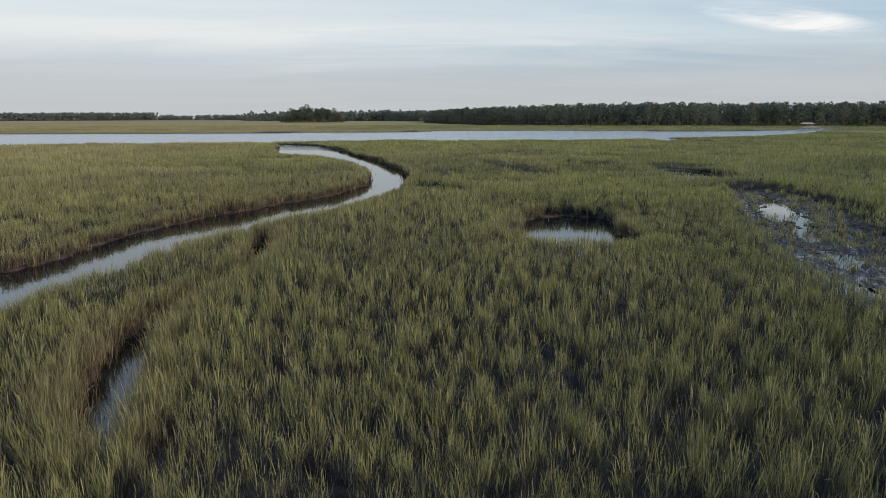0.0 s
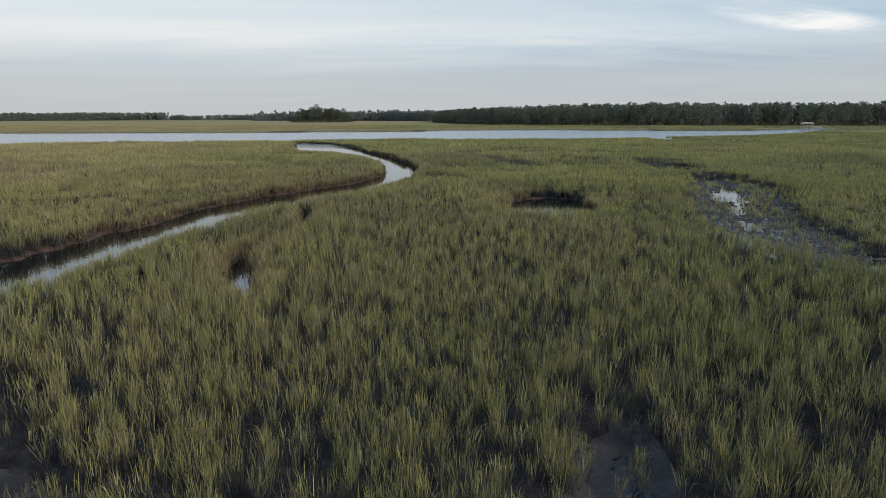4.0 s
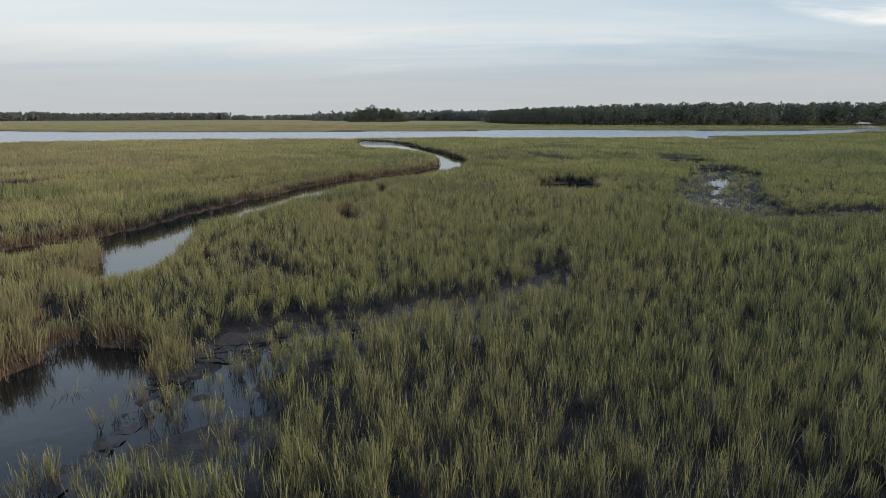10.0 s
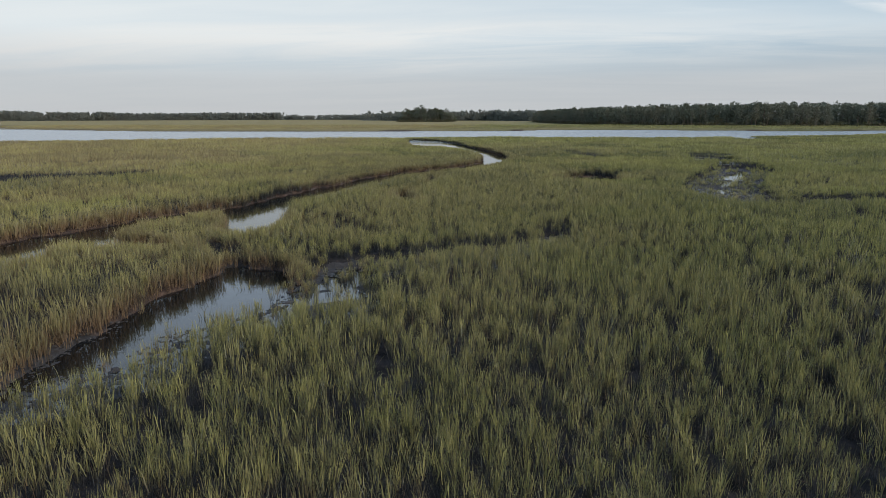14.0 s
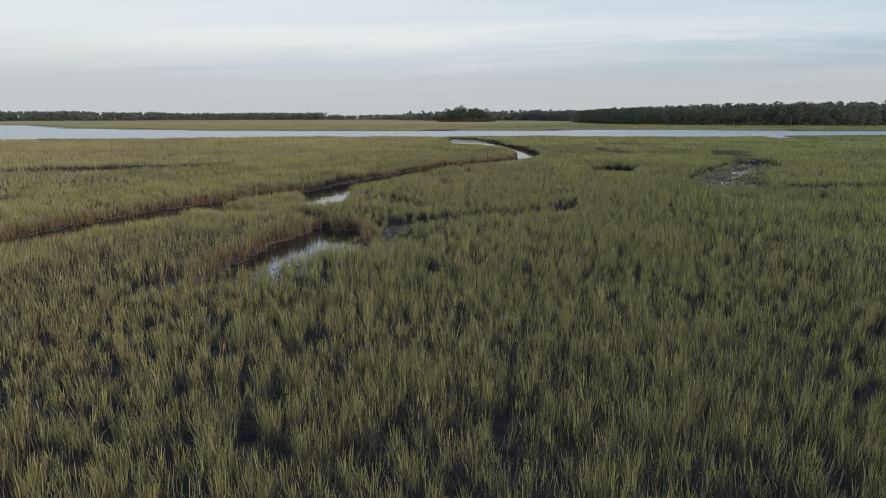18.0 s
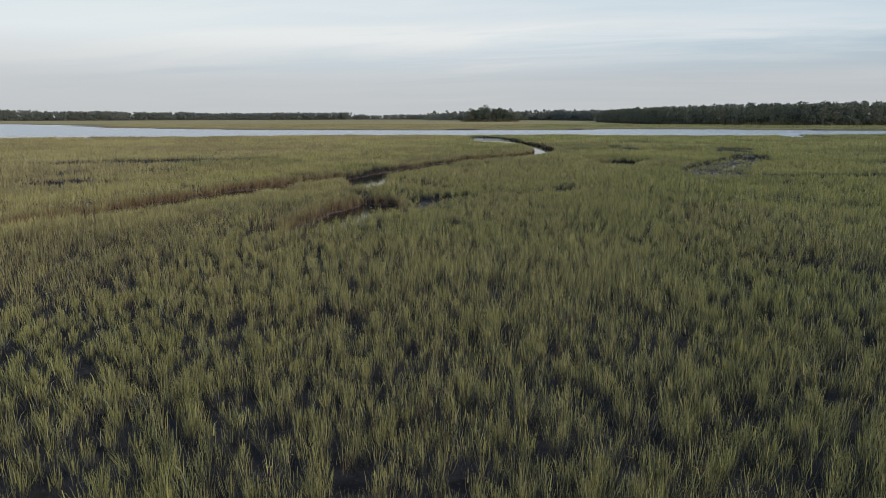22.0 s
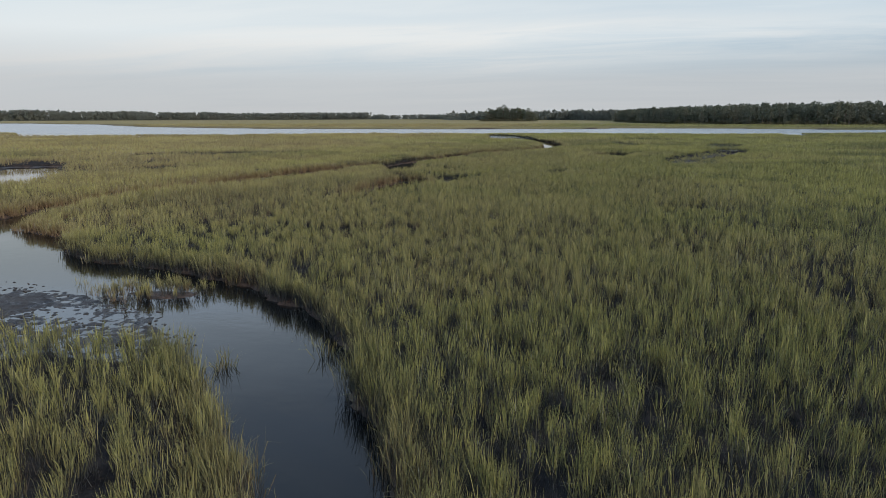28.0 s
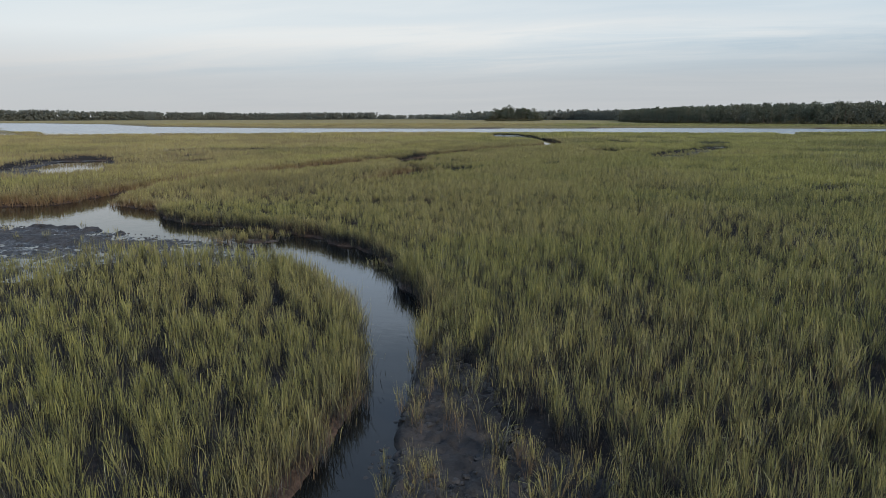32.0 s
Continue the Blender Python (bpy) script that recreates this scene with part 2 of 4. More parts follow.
def water_material():
    m, nt, out = material("tidal_water")
    q = Nodes(nt)
    bs = q.node("ShaderNodeBsdfPrincipled")
    # wind roughens the open river, the creeks lie calm
    sep = nt.nodes.new("ShaderNodeSeparateXYZ")
    nt.links.new(q.pos(), sep.inputs[0])
    windy_skylit = q.ramp(sep.outputs["Y"], 118.0, 150.0)
    q.put(bs.inputs["Roughness"], q.math("ADD", q.math("MULTIPLY", windy_skylit, 0.20), 0.03))
    q.put(bs.inputs["Specular IOR Level"], q.math("ADD", q.math("MULTIPLY", windy_skylit, 0.5), 0.5))
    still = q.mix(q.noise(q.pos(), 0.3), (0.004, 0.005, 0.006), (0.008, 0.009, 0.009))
    # turbid open river, its base colour lifted to stand in for reflected sky
    q.put(bs.inputs["Base Color"], q.mix(windy_skylit, still, (0.130, 0.148, 0.162)))
    bs.inputs["IOR"].default_value = 1.33
    h = q.math("ADD", q.noise(q.pos((1.0, 1.6, 1)), 2.2, 3), q.math("MULTIPLY", q.noise(q.pos(), 0.5, 2), 2.0))
    calm = q.bump(h, 0.18, 0.02)
    # ripples are lost in the river's smooth current
    q.put(calm.node.inputs["Strength"], q.math("SUBTRACT", 0.16, q.math("MULTIPLY", q.ramp(sep.outputs["Y"], 20.0, 110.0), 0.13)))
    nt.links.new(calm, bs.inputs["Normal"])
    nt.links.new(bs.outputs[0], out.inputs[0])
    return m


def plain(name, c0, c1, scale, rough, bump=0.3):
    m, nt, out = material(name)
    q = Nodes(nt)
    p = q.pos()
    n1, n2 = q.noise(p, scale, 4, 0.6), q.noise(p, scale * 0.15, 2)
    col = q.mix(q.ramp(q.math("ADD", q.math("MULTIPLY", n1, 0.6), q.math("MULTIPLY", n2, 0.4)), 0.35, 0.65), c0, c1)
    bs = q.node("ShaderNodeBsdfPrincipled", Base_Color=col, Roughness=rough)
    nt.links.new(q.bump(n1, bump, 0.02), bs.inputs["Normal"])
    nt.links.new(bs.outputs[0], out.inputs[0])
    return m


def leaf_material(name, c0, c1, c2):
    m, nt, out = material(name)
    q = Nodes(nt)
    r = nt.nodes.new("ShaderNodeObjectInfo").outputs["Random"]
    n1 = q.noise(q.pos(), 0.45, 3, 0.6)
    n2 = q.noise(q.pos(), 0.05, 2)
    col = q.mix(q.ramp(n1, 0.3, 0.7), c0, c1)
    col = q.mix(q.math("MULTIPLY", q.ramp(q.math("ADD", n2, q.math("MULTIPLY", r, 0.25)), 0.5, 0.75), 0.7), col, c2)
    bs = q.node("ShaderNodeBsdfPrincipled", Base_Color=col, Roughness=0.6)
    bs.inputs["Specular IOR Level"].default_value = 0.3
    tr = q.node("ShaderNodeBsdfTranslucent", Color=col)
    mx = q.node("ShaderNodeMixShader", Fac=0.4)
    nt.links.new(bs.outputs[0], mx.inputs[1])
    nt.links.new(tr.outputs[0], mx.inputs[2])
    nt.links.new(mx.outputs[0], out.inputs[0])
    return m


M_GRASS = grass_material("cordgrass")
M_GROUND = ground_material()
M_WATER = water_material()
M_MUD = plain("wet_mud", (0.016, 0.014, 0.013), (0.044, 0.037, 0.033), 7.0, 0.62, 0.9)
M_BARK = plain("pine_bark", (0.070, 0.052, 0.042), (0.150, 0.110, 0.085), 3.0, 0.9)
# needle greens lifted paler to take in the haze over the far shore
M_HAZED_PINE = leaf_material("hazed_pine_needles", (0.088, 0.104, 0.078), (0.142, 0.158, 0.112), (0.162, 0.156, 0.112))
# horizon leaves paler and greyer, with distance haze mixed into their colour
M_HAZY_WOODS = leaf_material("hazy_woodland_leaves", (0.150, 0.164, 0.142), (0.185, 0.196, 0.166), (0.185, 0.180, 0.152))
M_BUSH = leaf_material("shore_shrub_leaves", (0.040, 0.055, 0.022), (0.080, 0.088, 0.040), (0.110, 0.090, 0.050))
M_TIMBER = plain("weathered_timber", (0.300, 0.255, 0.215), (0.460, 0.400, 0.345), 4.0, 0.8)
M_WHITE = plain("white_paint", (0.720, 0.700, 0.670), (0.800, 0.785, 0.760), 3.0, 0.6, 0.1)
M_ROOF = plain("shingle_roof", (0.230, 0.180, 0.160), (0.360, 0.290, 0.260), 2.0, 0.85)


# ---- numbers for the land ----
def hash2(ix, iy, seed):
    h = (ix.astype(np.int64) * 374761393 + iy.astype(np.int64) * 668265263 + seed * 974634547) & 0xFFFFFFFF
    h = ((h ^ (h >> 13)) * 1274126177) & 0xFFFFFFFF
    return ((h ^ (h >> 16)) & 0xFFFFFF) / float(0xFFFFFF)


def vnoise(x, y, size, seed=0):
    """Smooth noise from 0 to 1 with lumps of about that size."""
    u, v = x / size, y / size
    iu, iv = np.floor(u), np.floor(v)
    fu, fv = u - iu, v - iv
    fu, fv = fu * fu * (3 - 2 * fu), fv * fv * (3 - 2 * fv)
    a, b = hash2(iu, iv, seed), hash2(iu + 1, iv, seed)
    c, d = hash2(iu, iv + 1, seed), hash2(iu + 1, iv + 1, seed)
    return (a * (1 - fu) + b * fu) * (1 - fv) + (c * (1 - fu) + d * fu) * fv


def fbm(x, y, size, seed=0, octaves=3):
    s, amp, tot = 0.0, 1.0, 0.0
    for k in range(octaves):
        s = s + amp * vnoise(x + 17.3 * k, y - 9.1 * k, size / 2 ** k, seed + k)
        tot += amp
        amp *= 0.5
    return s / tot


def smooth(a, b, v):
    t = np.clip((v - a) / (b - a), 0, 1)
    return t * t * (3 - 2 * t)


# open channels: plan points with half-widths
CREEK = [(-47, 152, 1.0), (-40, 148, 1.2), (-33, 142, 4.4), (-28, 128, 6.6), (-22, 108, 6.4), (-14.6, 97, 3.6), (-8.0, 76.5, 2.8), (-5.6, 66, 2.2), (-5.4, 58, 2.2), (-6.2, 51, 3.0), (-8.5, 45, 3.9),
         (-11.0, 39.5, 4.2), (-13.4, 34, 3.7), (-14.8, 28, 3.2), (-16.3, 20, 3.0), (-17.1, 12, 2.8), (-18.7, 8, 2.4), (-21.6, 4, 2.2), (-22.8, -2, 2.7), (-22.8, -9, 3.1), (-23.5, -16, 3.2), (-25, -23, 2.3), (-26, -30, 1.5), (-24, -38, 2.0)]
DITCH = [(-9.3, 31, 0.25), (-8.7, 29, 0.5), (-8.2, 27, 0.6), (-7.8, 24, 0.35), (-8.3, 21.3, 0.35), (-8.9, 18.5, 0.4), (-8.6, 15.8, 0.6), (-7.7, 13.4, 0.7), (-7.0, 11.8, 0.6), (-6.4, 10.4, 0.25)]
END_CREEK = [(20, -100, 0.9), (11, -76, 0.9), (10, -66, 0.75), (9.4, -63, 0.75), (8.9, -60.8, 0.8), (8.3, -58.3, 0.85), (7.2, -55.4, 0.95), (5.4, -53.2, 1.35), (3.0, -50.4, 1.8), (0.2, -47.4, 2.0), (-2.4, -45.8, 1.8),
             (-6, -44.5, 1.85), (-11, -44.1, 1.95), (-14.5, -43.2, 2.1), (-19, -41.6, 3.9), (-24, -41.8, 4.3), (-34, -48, 3.3)]
BRANCH = [(-10.4, -7.0, 0.6), (-9.1, -8.4, 1.7), (-8.9, -11, 2.1), (-9.1, -13.6, 1.9), (-9.4, -16.5, 1.2), (-9.8, -19, 0.5)]
ARMS = [[(-16.8, 8, 2.3), (-14.4, 3, 1.7), (-13.5, -0.8, 0.9)], [(-21.5, -4.0, 1.6), (-17.5, -4.6, 1.2), (-15, -5.2, 0.7), (-13.6, -5.6, 0.2)]]
POND = [(5.6, 32, 2.2), (6.8, 30.6, 2.9), (7.6, 37.0, 2.9), (9.2, 36.6, 1.1)]
POOL = [(26, 50, 0.5), (23.8, 43.5, 1.4), (21.4, 36.5, 1.1), (18.6, 29.5, 0.5), (16.8, 23, 0.4)]
PUDDLES = [[(16.0, 13.6, 0.5), (19.5, 18.4, 1.0), (23.5, 19.0, 0.7), (27, 18.6, 0.4)], [(17, 82.5, 1.3), (19.4, 83, 1.1)], [(28.2, 74, 1.8), (29.6, 69, 1.2)], [(-62, -4, 3.4), (-55, -11.5, 4.8), (-48, -18, 2.0)],
           [(-58, 17, 1.2), (-51, 22.5, 1.4)]]
SPIT = [(-430, 235, 10), (-330, 178, 8), (-246, 130, 6), (-202, 102, 3)]   # a grassy tongue out into the river
INLET = [(-240, 62, 5), (-195, 82, 4), (-160, 93, 3), (-138, 100, 2)]
# wet bare mud with thin grass
MUDS = [
    [(3.9, 3.0, 0.15), (3.0, -0.6, 0.7), (0.4, -3.2, 1.3), (-2.6, -5.2, 1.25), (-6, -6.8, 1.0)],
    [(-1.6, -5.0, 1.1), (0.6, -5.0, 0.8)],
    [(-8.2, -13.0, 2.4), (-8.4, -18.3, 2.3), (-9.6, -21.4, 1.2)],
    [(-6.4, -9.6, 1.5), (-5.6, -13.0, 1.3), (-5.6, -15.5, 0.9)], [(-4.4, -9.8, 1.4), (-3.6, -12.4, 1.2)], [(-5.5, -7.6, 1.3), (-2.8, -6.8, 1.1)], [(-12.4, -5.4, 0.5), (-11.0, -6.6, 0.7)],
    [(-8.6, 0.5, 0.2), (-6.2, -0.4, 0.2)],
    [(26, 50.5, 2.8), (23.6, 42, 3.4), (20.4, 34, 3.4), (17.9, 27.5, 2.9), (17.0, 20, 3.1), (18.2, 15.5, 2.6), (24, 18.4, 2.3), (31, 18, 2.0)],
    [(15.5, 79.5, 2.4), (19.5, 77, 2.2)], [(27.8, 74, 3.2), (25.8, 60, 3.0)],
    [(6, 79, 1.3), (10, 64.5, 1.5)], [(-2.2, 53, 1.5), (0.8, 48, 1.4)], [(2, 90, 1.6), (16, 106, 1.4), (24, 107, 1.4), (38, 100, 1.5)],
    [(-225, 88, 2.0), (-165, 92, 2.6), (-138, 102, 1.2)],
    [(61, 188, 3.0), (57, 152, 3.0), (68, 142, 2.6)], [(72, 172, 2.6), (86, 162, 2.4)],
    [(-61, -6, 4.5), (-53, -15, 6.5), (-45, -23, 4.5)], [(-60, 15, 3.4), (-50, 22, 4.2), (-42, 28, 3.6)], [(-41, -4.6, 2.6), (-37, -4.2, 2.0)], [(-30, 30, 0.9), (-24, 34, 0.8)],
    [(22.4, -22.4, 0.9), (26, -20.4, 1.2), (28.4, -17.6, 0.7)], [(17, -41.8, 0.5), (17.5, -41.6, 0.4)], [(12.2, -8.6, 0.6), (13.6, -9.1, 0.6)],
    [(-24, -52, 4.4), (-14, -50.8, 4.2), (-9.4, -50.4, 3.5)], [(-5, -49.9, 2.0), (-1.8, -49.5, 1.4)], [(-26, -47.8, 2.2), (-14, -47.3, 2.1), (-6, -47.4, 1.4), (-2, -47.8, 1.0)], [(-9.4, -50.5, 3.0), (-8.6, -54.6, 1.3)],
    [(8.9, -56.6, 0.7), (9.9, -60, 1.2), (10.9, -62.2, 1.5), (13.4, -63.4, 0.9)],
]
NEAR_X = [-900, -250, -170, -140, -110, -78, -57, -38, -14, 2, 33, 60, 94, 131, 165, 190, 222]
NEAR_Y = [24, 72, 100, 112, 130, 142, 142, 157, 163, 159, 162, 172, 190, 224, 272, 308, 345]
FAR_X = [-4000, -1500, -820, -560, -350, -210, -100, -30, -7, -4, 30, 60, 94, 125, 166, 190, 222]
FAR_Y = [900, 800, 620, 500, 330, 274, 272, 284, 293, 315, 312, 306, 290, 280, 304, 334, 352]


def along_line(x, y, line):
    """Distance outside the banks of a channel (negative within)."""
    best = np.full(x.shape, 1e6)
    for (x0, y0, w0), (x1, y1, w1) in zip(line, line[1:]):
        dx, dy = x1 - x0, y1 - y0
        t = np.clip(((x - x0) * dx + (y - y0) * dy) / (dx * dx + dy * dy), 0, 1)
        best = np.minimum(best, np.hypot(x - x0 - t * dx, y - y0 - t * dy) - (w0 + t * (w1 - w0)))
    return best


def rivers(x, y):
    return np.maximum(0.8 * np.maximum(np.interp(x, NEAR_X, NEAR_Y) - y, y - np.interp(x, FAR_X, FAR_Y)), -along_line(x, y, SPIT))


def raw_fields(x, y):
    wob = (fbm(x, y, 3.0, 11) - 0.5) * 1.1 + (vnoise(x, y, 0.8, 5) - 0.5) * 0.8
    wet = np.minimum(rivers(x, y) + wob * 3, along_line(x, y, INLET) + wob * 2)
    for line, k in ((CREEK, 0.9), (DITCH, 0.45), (END_CREEK, 0.62), (BRANCH, 0.7), (POND, 1.2), (POOL, 1.4), *((line, 0.5) for line in ARMS), *((line, 1.6) for line in PUDDLES)):
        wet = np.minimum(wet, along_line(x, y, line) + wob * k)
    mud = np.full(x.shape, 1e6)
    for line in MUDS:
        mud = np.minimum(mud, along_line(x, y, line))
    return wet, mud + wob * 1.1


class Raster:
    """The channel and mud distances laid out once on a square grid."""

    def __init__(self, x0, x1, y0, y1, step):
        self.x0, self.y0, self.step = x0, y0, step
        gx, gy = np.meshgrid(np.arange(x0, x1 + step, step), np.arange(y0, y1 + step, step))
        self.fields = raw_fields(gx, gy)
        self.x1, self.y1 = x1, y1

    def __call__(self, x, y):
        u = np.clip((x - self.x0) / self.step, 0, self.fields[0].shape[1] - 1.001)
        v = np.clip((y - self.y0) / self.step, 0, self.fields[0].shape[0] - 1.001)
        i, j = u.astype(int), v.astype(int)
        fu, fv = u - i, v - j
        return [(f[j, i] * (1 - fu) + f[j, i + 1] * fu) * (1 - fv) + (f[j + 1, i] * (1 - fu) + f[j + 1, i + 1] * fu) * fv for f in self.fields]


CLOSE, WIDE = Raster(-75, 75, -110, 110, 0.3), Raster(-1000, 500, -120, 800, 2.5)


def fields(x, y):
    a, b = CLOSE(x, y), WIDE(x, y)
    inside = (np.abs(x) < 74) & (y > -109) & (y < 109)
    return np.where(inside, a[0], b[0]), np.where(inside, a[1], b[1])


WATER = -0.35
ISLET = (-5.0, -45.6, 2.0, 0.7)   # grassy hump in the pool


def islet(x, y):
    c, s = math.cos(0.37), math.sin(0.37)
    u, v = (x - ISLET[0]) * c + (y - ISLET[1]) * s, -(x - ISLET[0]) * s + (y - ISLET[1]) * c
    return 1 - np.hypot(u / ISLET[2], v / ISLET[3])


def tan_of(x, y):
    """Where the meadow has ripened to tan: more to the west, in drifts."""
    n = fbm(x, y, 26.0, 41) * 0.62 + fbm(x, y, 7.0, 47, 2) * 0.38
    west = smooth(12, -60, x + 0.12 * y)
    return np.clip(smooth(0.40, 0.64, n) * 0.54 + west * 0.52 - 0.13 - 0.2 * smooth(10, 70, x) + 0.42 * smooth(-25, -65, x) * smooth(0, 40, y), 0, 1)


def far_of(x, y):
    """0 where the meadow is seen close, 1 where it is a distant turf."""
    return smooth(75, 130, np.hypot(x - 4, np.maximum(y + 20, 0) * 0.9))


def land(x, y, wet, mud):
    z = (fbm(x, y, 6.0, 3) - 0.5) * 0.12 + (vnoise(x, y, 0.8, 8) - 0.5) * 0.05
    z = z + 0.4 * smooth(0.3, 2.2, wet) * smooth(2, 12, y - 0.5 * (np.interp(x, NEAR_X, NEAR_Y) + np.interp(x, FAR_X, FAR_Y)))
    flat = WATER - 0.025 + (fbm(x, y, 2.4, 19) - 0.5) * 0.09 + (vnoise(x, y, 1.0, 23) - 0.5) * 0.06 + 0.12 * smooth(7.5, 9.2, x) * smooth(-53, -56, y) + 0.03 * smooth(-8.5, -7.0, y) + 0.035 * smooth(-40, -43, x) * smooth(5, 0, y)
    flat = flat + 0.075 * np.exp(-((y + 48.2) / 0.8) ** 2) * smooth(-7.5, -9.0, x) * smooth(-44, -46, y)
    flat = flat + 0.02 * smooth(1.5, 0, x) * smooth(-45.4, -46.4, y) * smooth(-53, -51, y)
    z = z + (flat - z) * smooth(0.5, -0.5, mud)
    z = z - 0.2 * smooth(2.0, 0.2, wet) * smooth(260, 200, y) * smooth(-0.2, 0.7, mud)      # the turf sags towards the water
    lip = smooth(-0.1, 0.7, mud) * (0.08 + 0.5 * vnoise(x, y, 2.6, 37) * vnoise(x, y, 0.9, 39))          # a soft muddy slope below the turf, a sharp edge on the flats
    z = z + (-1.0 - z) * smooth(0, 1, (0.08 + lip - wet) / (0.58 + 1.22 * lip))
    return np.maximum(z, WATER + 0.05 * np.clip((islet(x, y) - 0.2) * 4, -9, 1))


def mesh_from(name, verts, faces_flat, sizes, mat, attrs=None, shade_smooth=False):
    """A mesh from arrays: corner indices in one run, and the corners of each face."""
    me = bpy.data.meshes.new(name)
    me.vertices.add(len(verts))
    me.vertices.foreach_set("co", np.asarray(verts, np.float32).ravel())
    me.loops.add(len(faces_flat))
    me.loops.foreach_set("vertex_index", np.asarray(faces_flat, np.int32))
    me.polygons.add(len(sizes))
    start = np.concatenate([[0], np.cumsum(sizes)[:-1]])
    me.polygons.foreach_set("loop_start", start.astype(np.int32))
    for key, val in (attrs or {}).items():
        me.attributes.new(key, "FLOAT", "POINT").data.foreach_set("value", np.asarray(val, np.float32))
    me.materials.append(mat)
    me.update(calc_edges=True)
    me.polygons.foreach_set("use_smooth", np.full(len(sizes), shade_smooth))
    return me


def part(name, bm, mat, parent, label=""):
    me = bpy.data.meshes.new(name)
    bm.to_mesh(me)
    bm.free()
    me.materials.append(mat)
    ob = new(name, me)
    ob.parent = parent
    return tagged(ob, label)


def graded(lo, hi, near0, near1, step, grow):
    """Grid lines: even within near0..near1, wider and wider outside."""
    mid = list(np.arange(near0, near1 + step, step))
    for sign, end in ((-1, lo), (1, hi)):
        s, v = step, mid[0] if sign < 0 else mid[-1]
        side = []
        while sign * (end - v) > 0:
            s *= grow
            v += sign * s
            side.append(v)
        mid = side[::-1] + mid if sign < 0 else mid + side
    return np.array(mid)


# ---- the land ----
STATIONS = [(0, 0, 0), (2, -18, 3.5), (5.5, -36.5, 12), (10, -54, 16.6), (14.5, -71, 18)]   # the sectors of meadow overlooked


def nearness(x, y):
    """Distance to the nearest point of the flight lane that overlooks the place; large where none does."""
    best = np.full(x.shape, 1e6)
    for (x0, y0, a0), (x1, y1, a1) in zip(STATIONS, STATIONS[1:]):
        for k in np.linspace(0, 1, 7):
            a = radians(a0 + k * (a1 - a0))
            rx, ry = x - x0 - k * (x1 - x0), y - y0 - k * (y1 - y0)
            fwd, lat = -rx * math.sin(a) + ry * math.cos(a), rx * math.cos(a) + ry * math.sin(a)
            ok = (fwd > 5.5) & (np.abs(lat) < fwd * 0.76 + 1.5)
            best = np.where(ok, np.minimum(best, np.hypot(rx, ry)), best)
    return best


gx = graded(-4200, 4200, -30, 32, 0.34, 1.085)
gy = graded(-700, 4600, -70, 60, 0.34, 1.06)
GX, GY = np.meshgrid(gx, gy)
wet, mud = fields(GX, GY)
GZ = land(GX, GY, wet, mud)
MUD_BOXES = [("mudflat_pool", -25, 1.5, -56, -44.5, "rippled wet grey mud in a half drained pool"), ("mudflat_bank", 8, 16, -66, -55.5, "pitted grey mud bank beside the creek"),
             ("mudflat_gully", -9.5, 6.5, -7.5, 5, "wet dark mud in a shallow gully"), ("mudflat_branch", -13, -6, -24, -8, "wet mud at the end of a side creek"),
             ("mudflat_west", -67, -39, -29, 0, "wet grey mud of a drained pool in the meadow"), ("mudflat_east", 16, 30, 15, 53, "wet mud and shallow water among sparse stalks")]
for _, x0, x1, y0, y1, _ in MUD_BOXES:      # the sheet dips under the finer patches of mud
    GZ -= 0.22 * smooth(0.05, -0.35, mud) * ((GX > x0 + 0.3) & (GX < x1 - 0.3) & (GY > y0 + 0.3) & (GY < y1 - 0.3))
nx, ny = len(gx), len(gy)
idx = np.arange(nx * ny).reshape(ny, nx)
quads = np.stack([idx[:-1, :-1], idx[:-1, 1:], idx[1:, 1:], idx[1:, :-1]], -1).reshape(-1, 4)
turf = np.maximum(far_of(GX, GY), nearness(GX, GY) > 1e5) * smooth(0.4, 1.6, wet) * smooth(-0.2, 0.6, mud)
ground = new("ground", mesh_from("ground", np.stack([GX, GY, GZ], -1).reshape(-1, 3), quads.ravel(), np.full(len(quads), 4), M_GROUND,
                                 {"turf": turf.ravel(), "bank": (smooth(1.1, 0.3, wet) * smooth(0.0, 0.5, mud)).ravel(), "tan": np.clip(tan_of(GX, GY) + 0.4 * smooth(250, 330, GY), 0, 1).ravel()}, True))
tagged(ground, "flat tidal marsh of dark wet mud and grassy turf", "ground", kind="structure")

bm = bmesh.new()
wx, wy = graded(-4200, 4200, -40, 40, 20, 1.3), graded(-700, 4600, -80, 80, 20, 1.3)
rows = [[bm.verts.new((a, b, WATER)) for a in wx] for b in wy]
for r0, r1 in zip(rows, rows[1:]):
    for a, b, c, d in zip(r0, r0[1:], r1[1:], r1):
        bm.faces.new((a, b, c, d))
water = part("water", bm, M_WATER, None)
tagged(water, "still tidal water reflecting a pale evening sky", "water", kind="structure")

# ---- the grass ----
rng = np.random.default_rng(7)


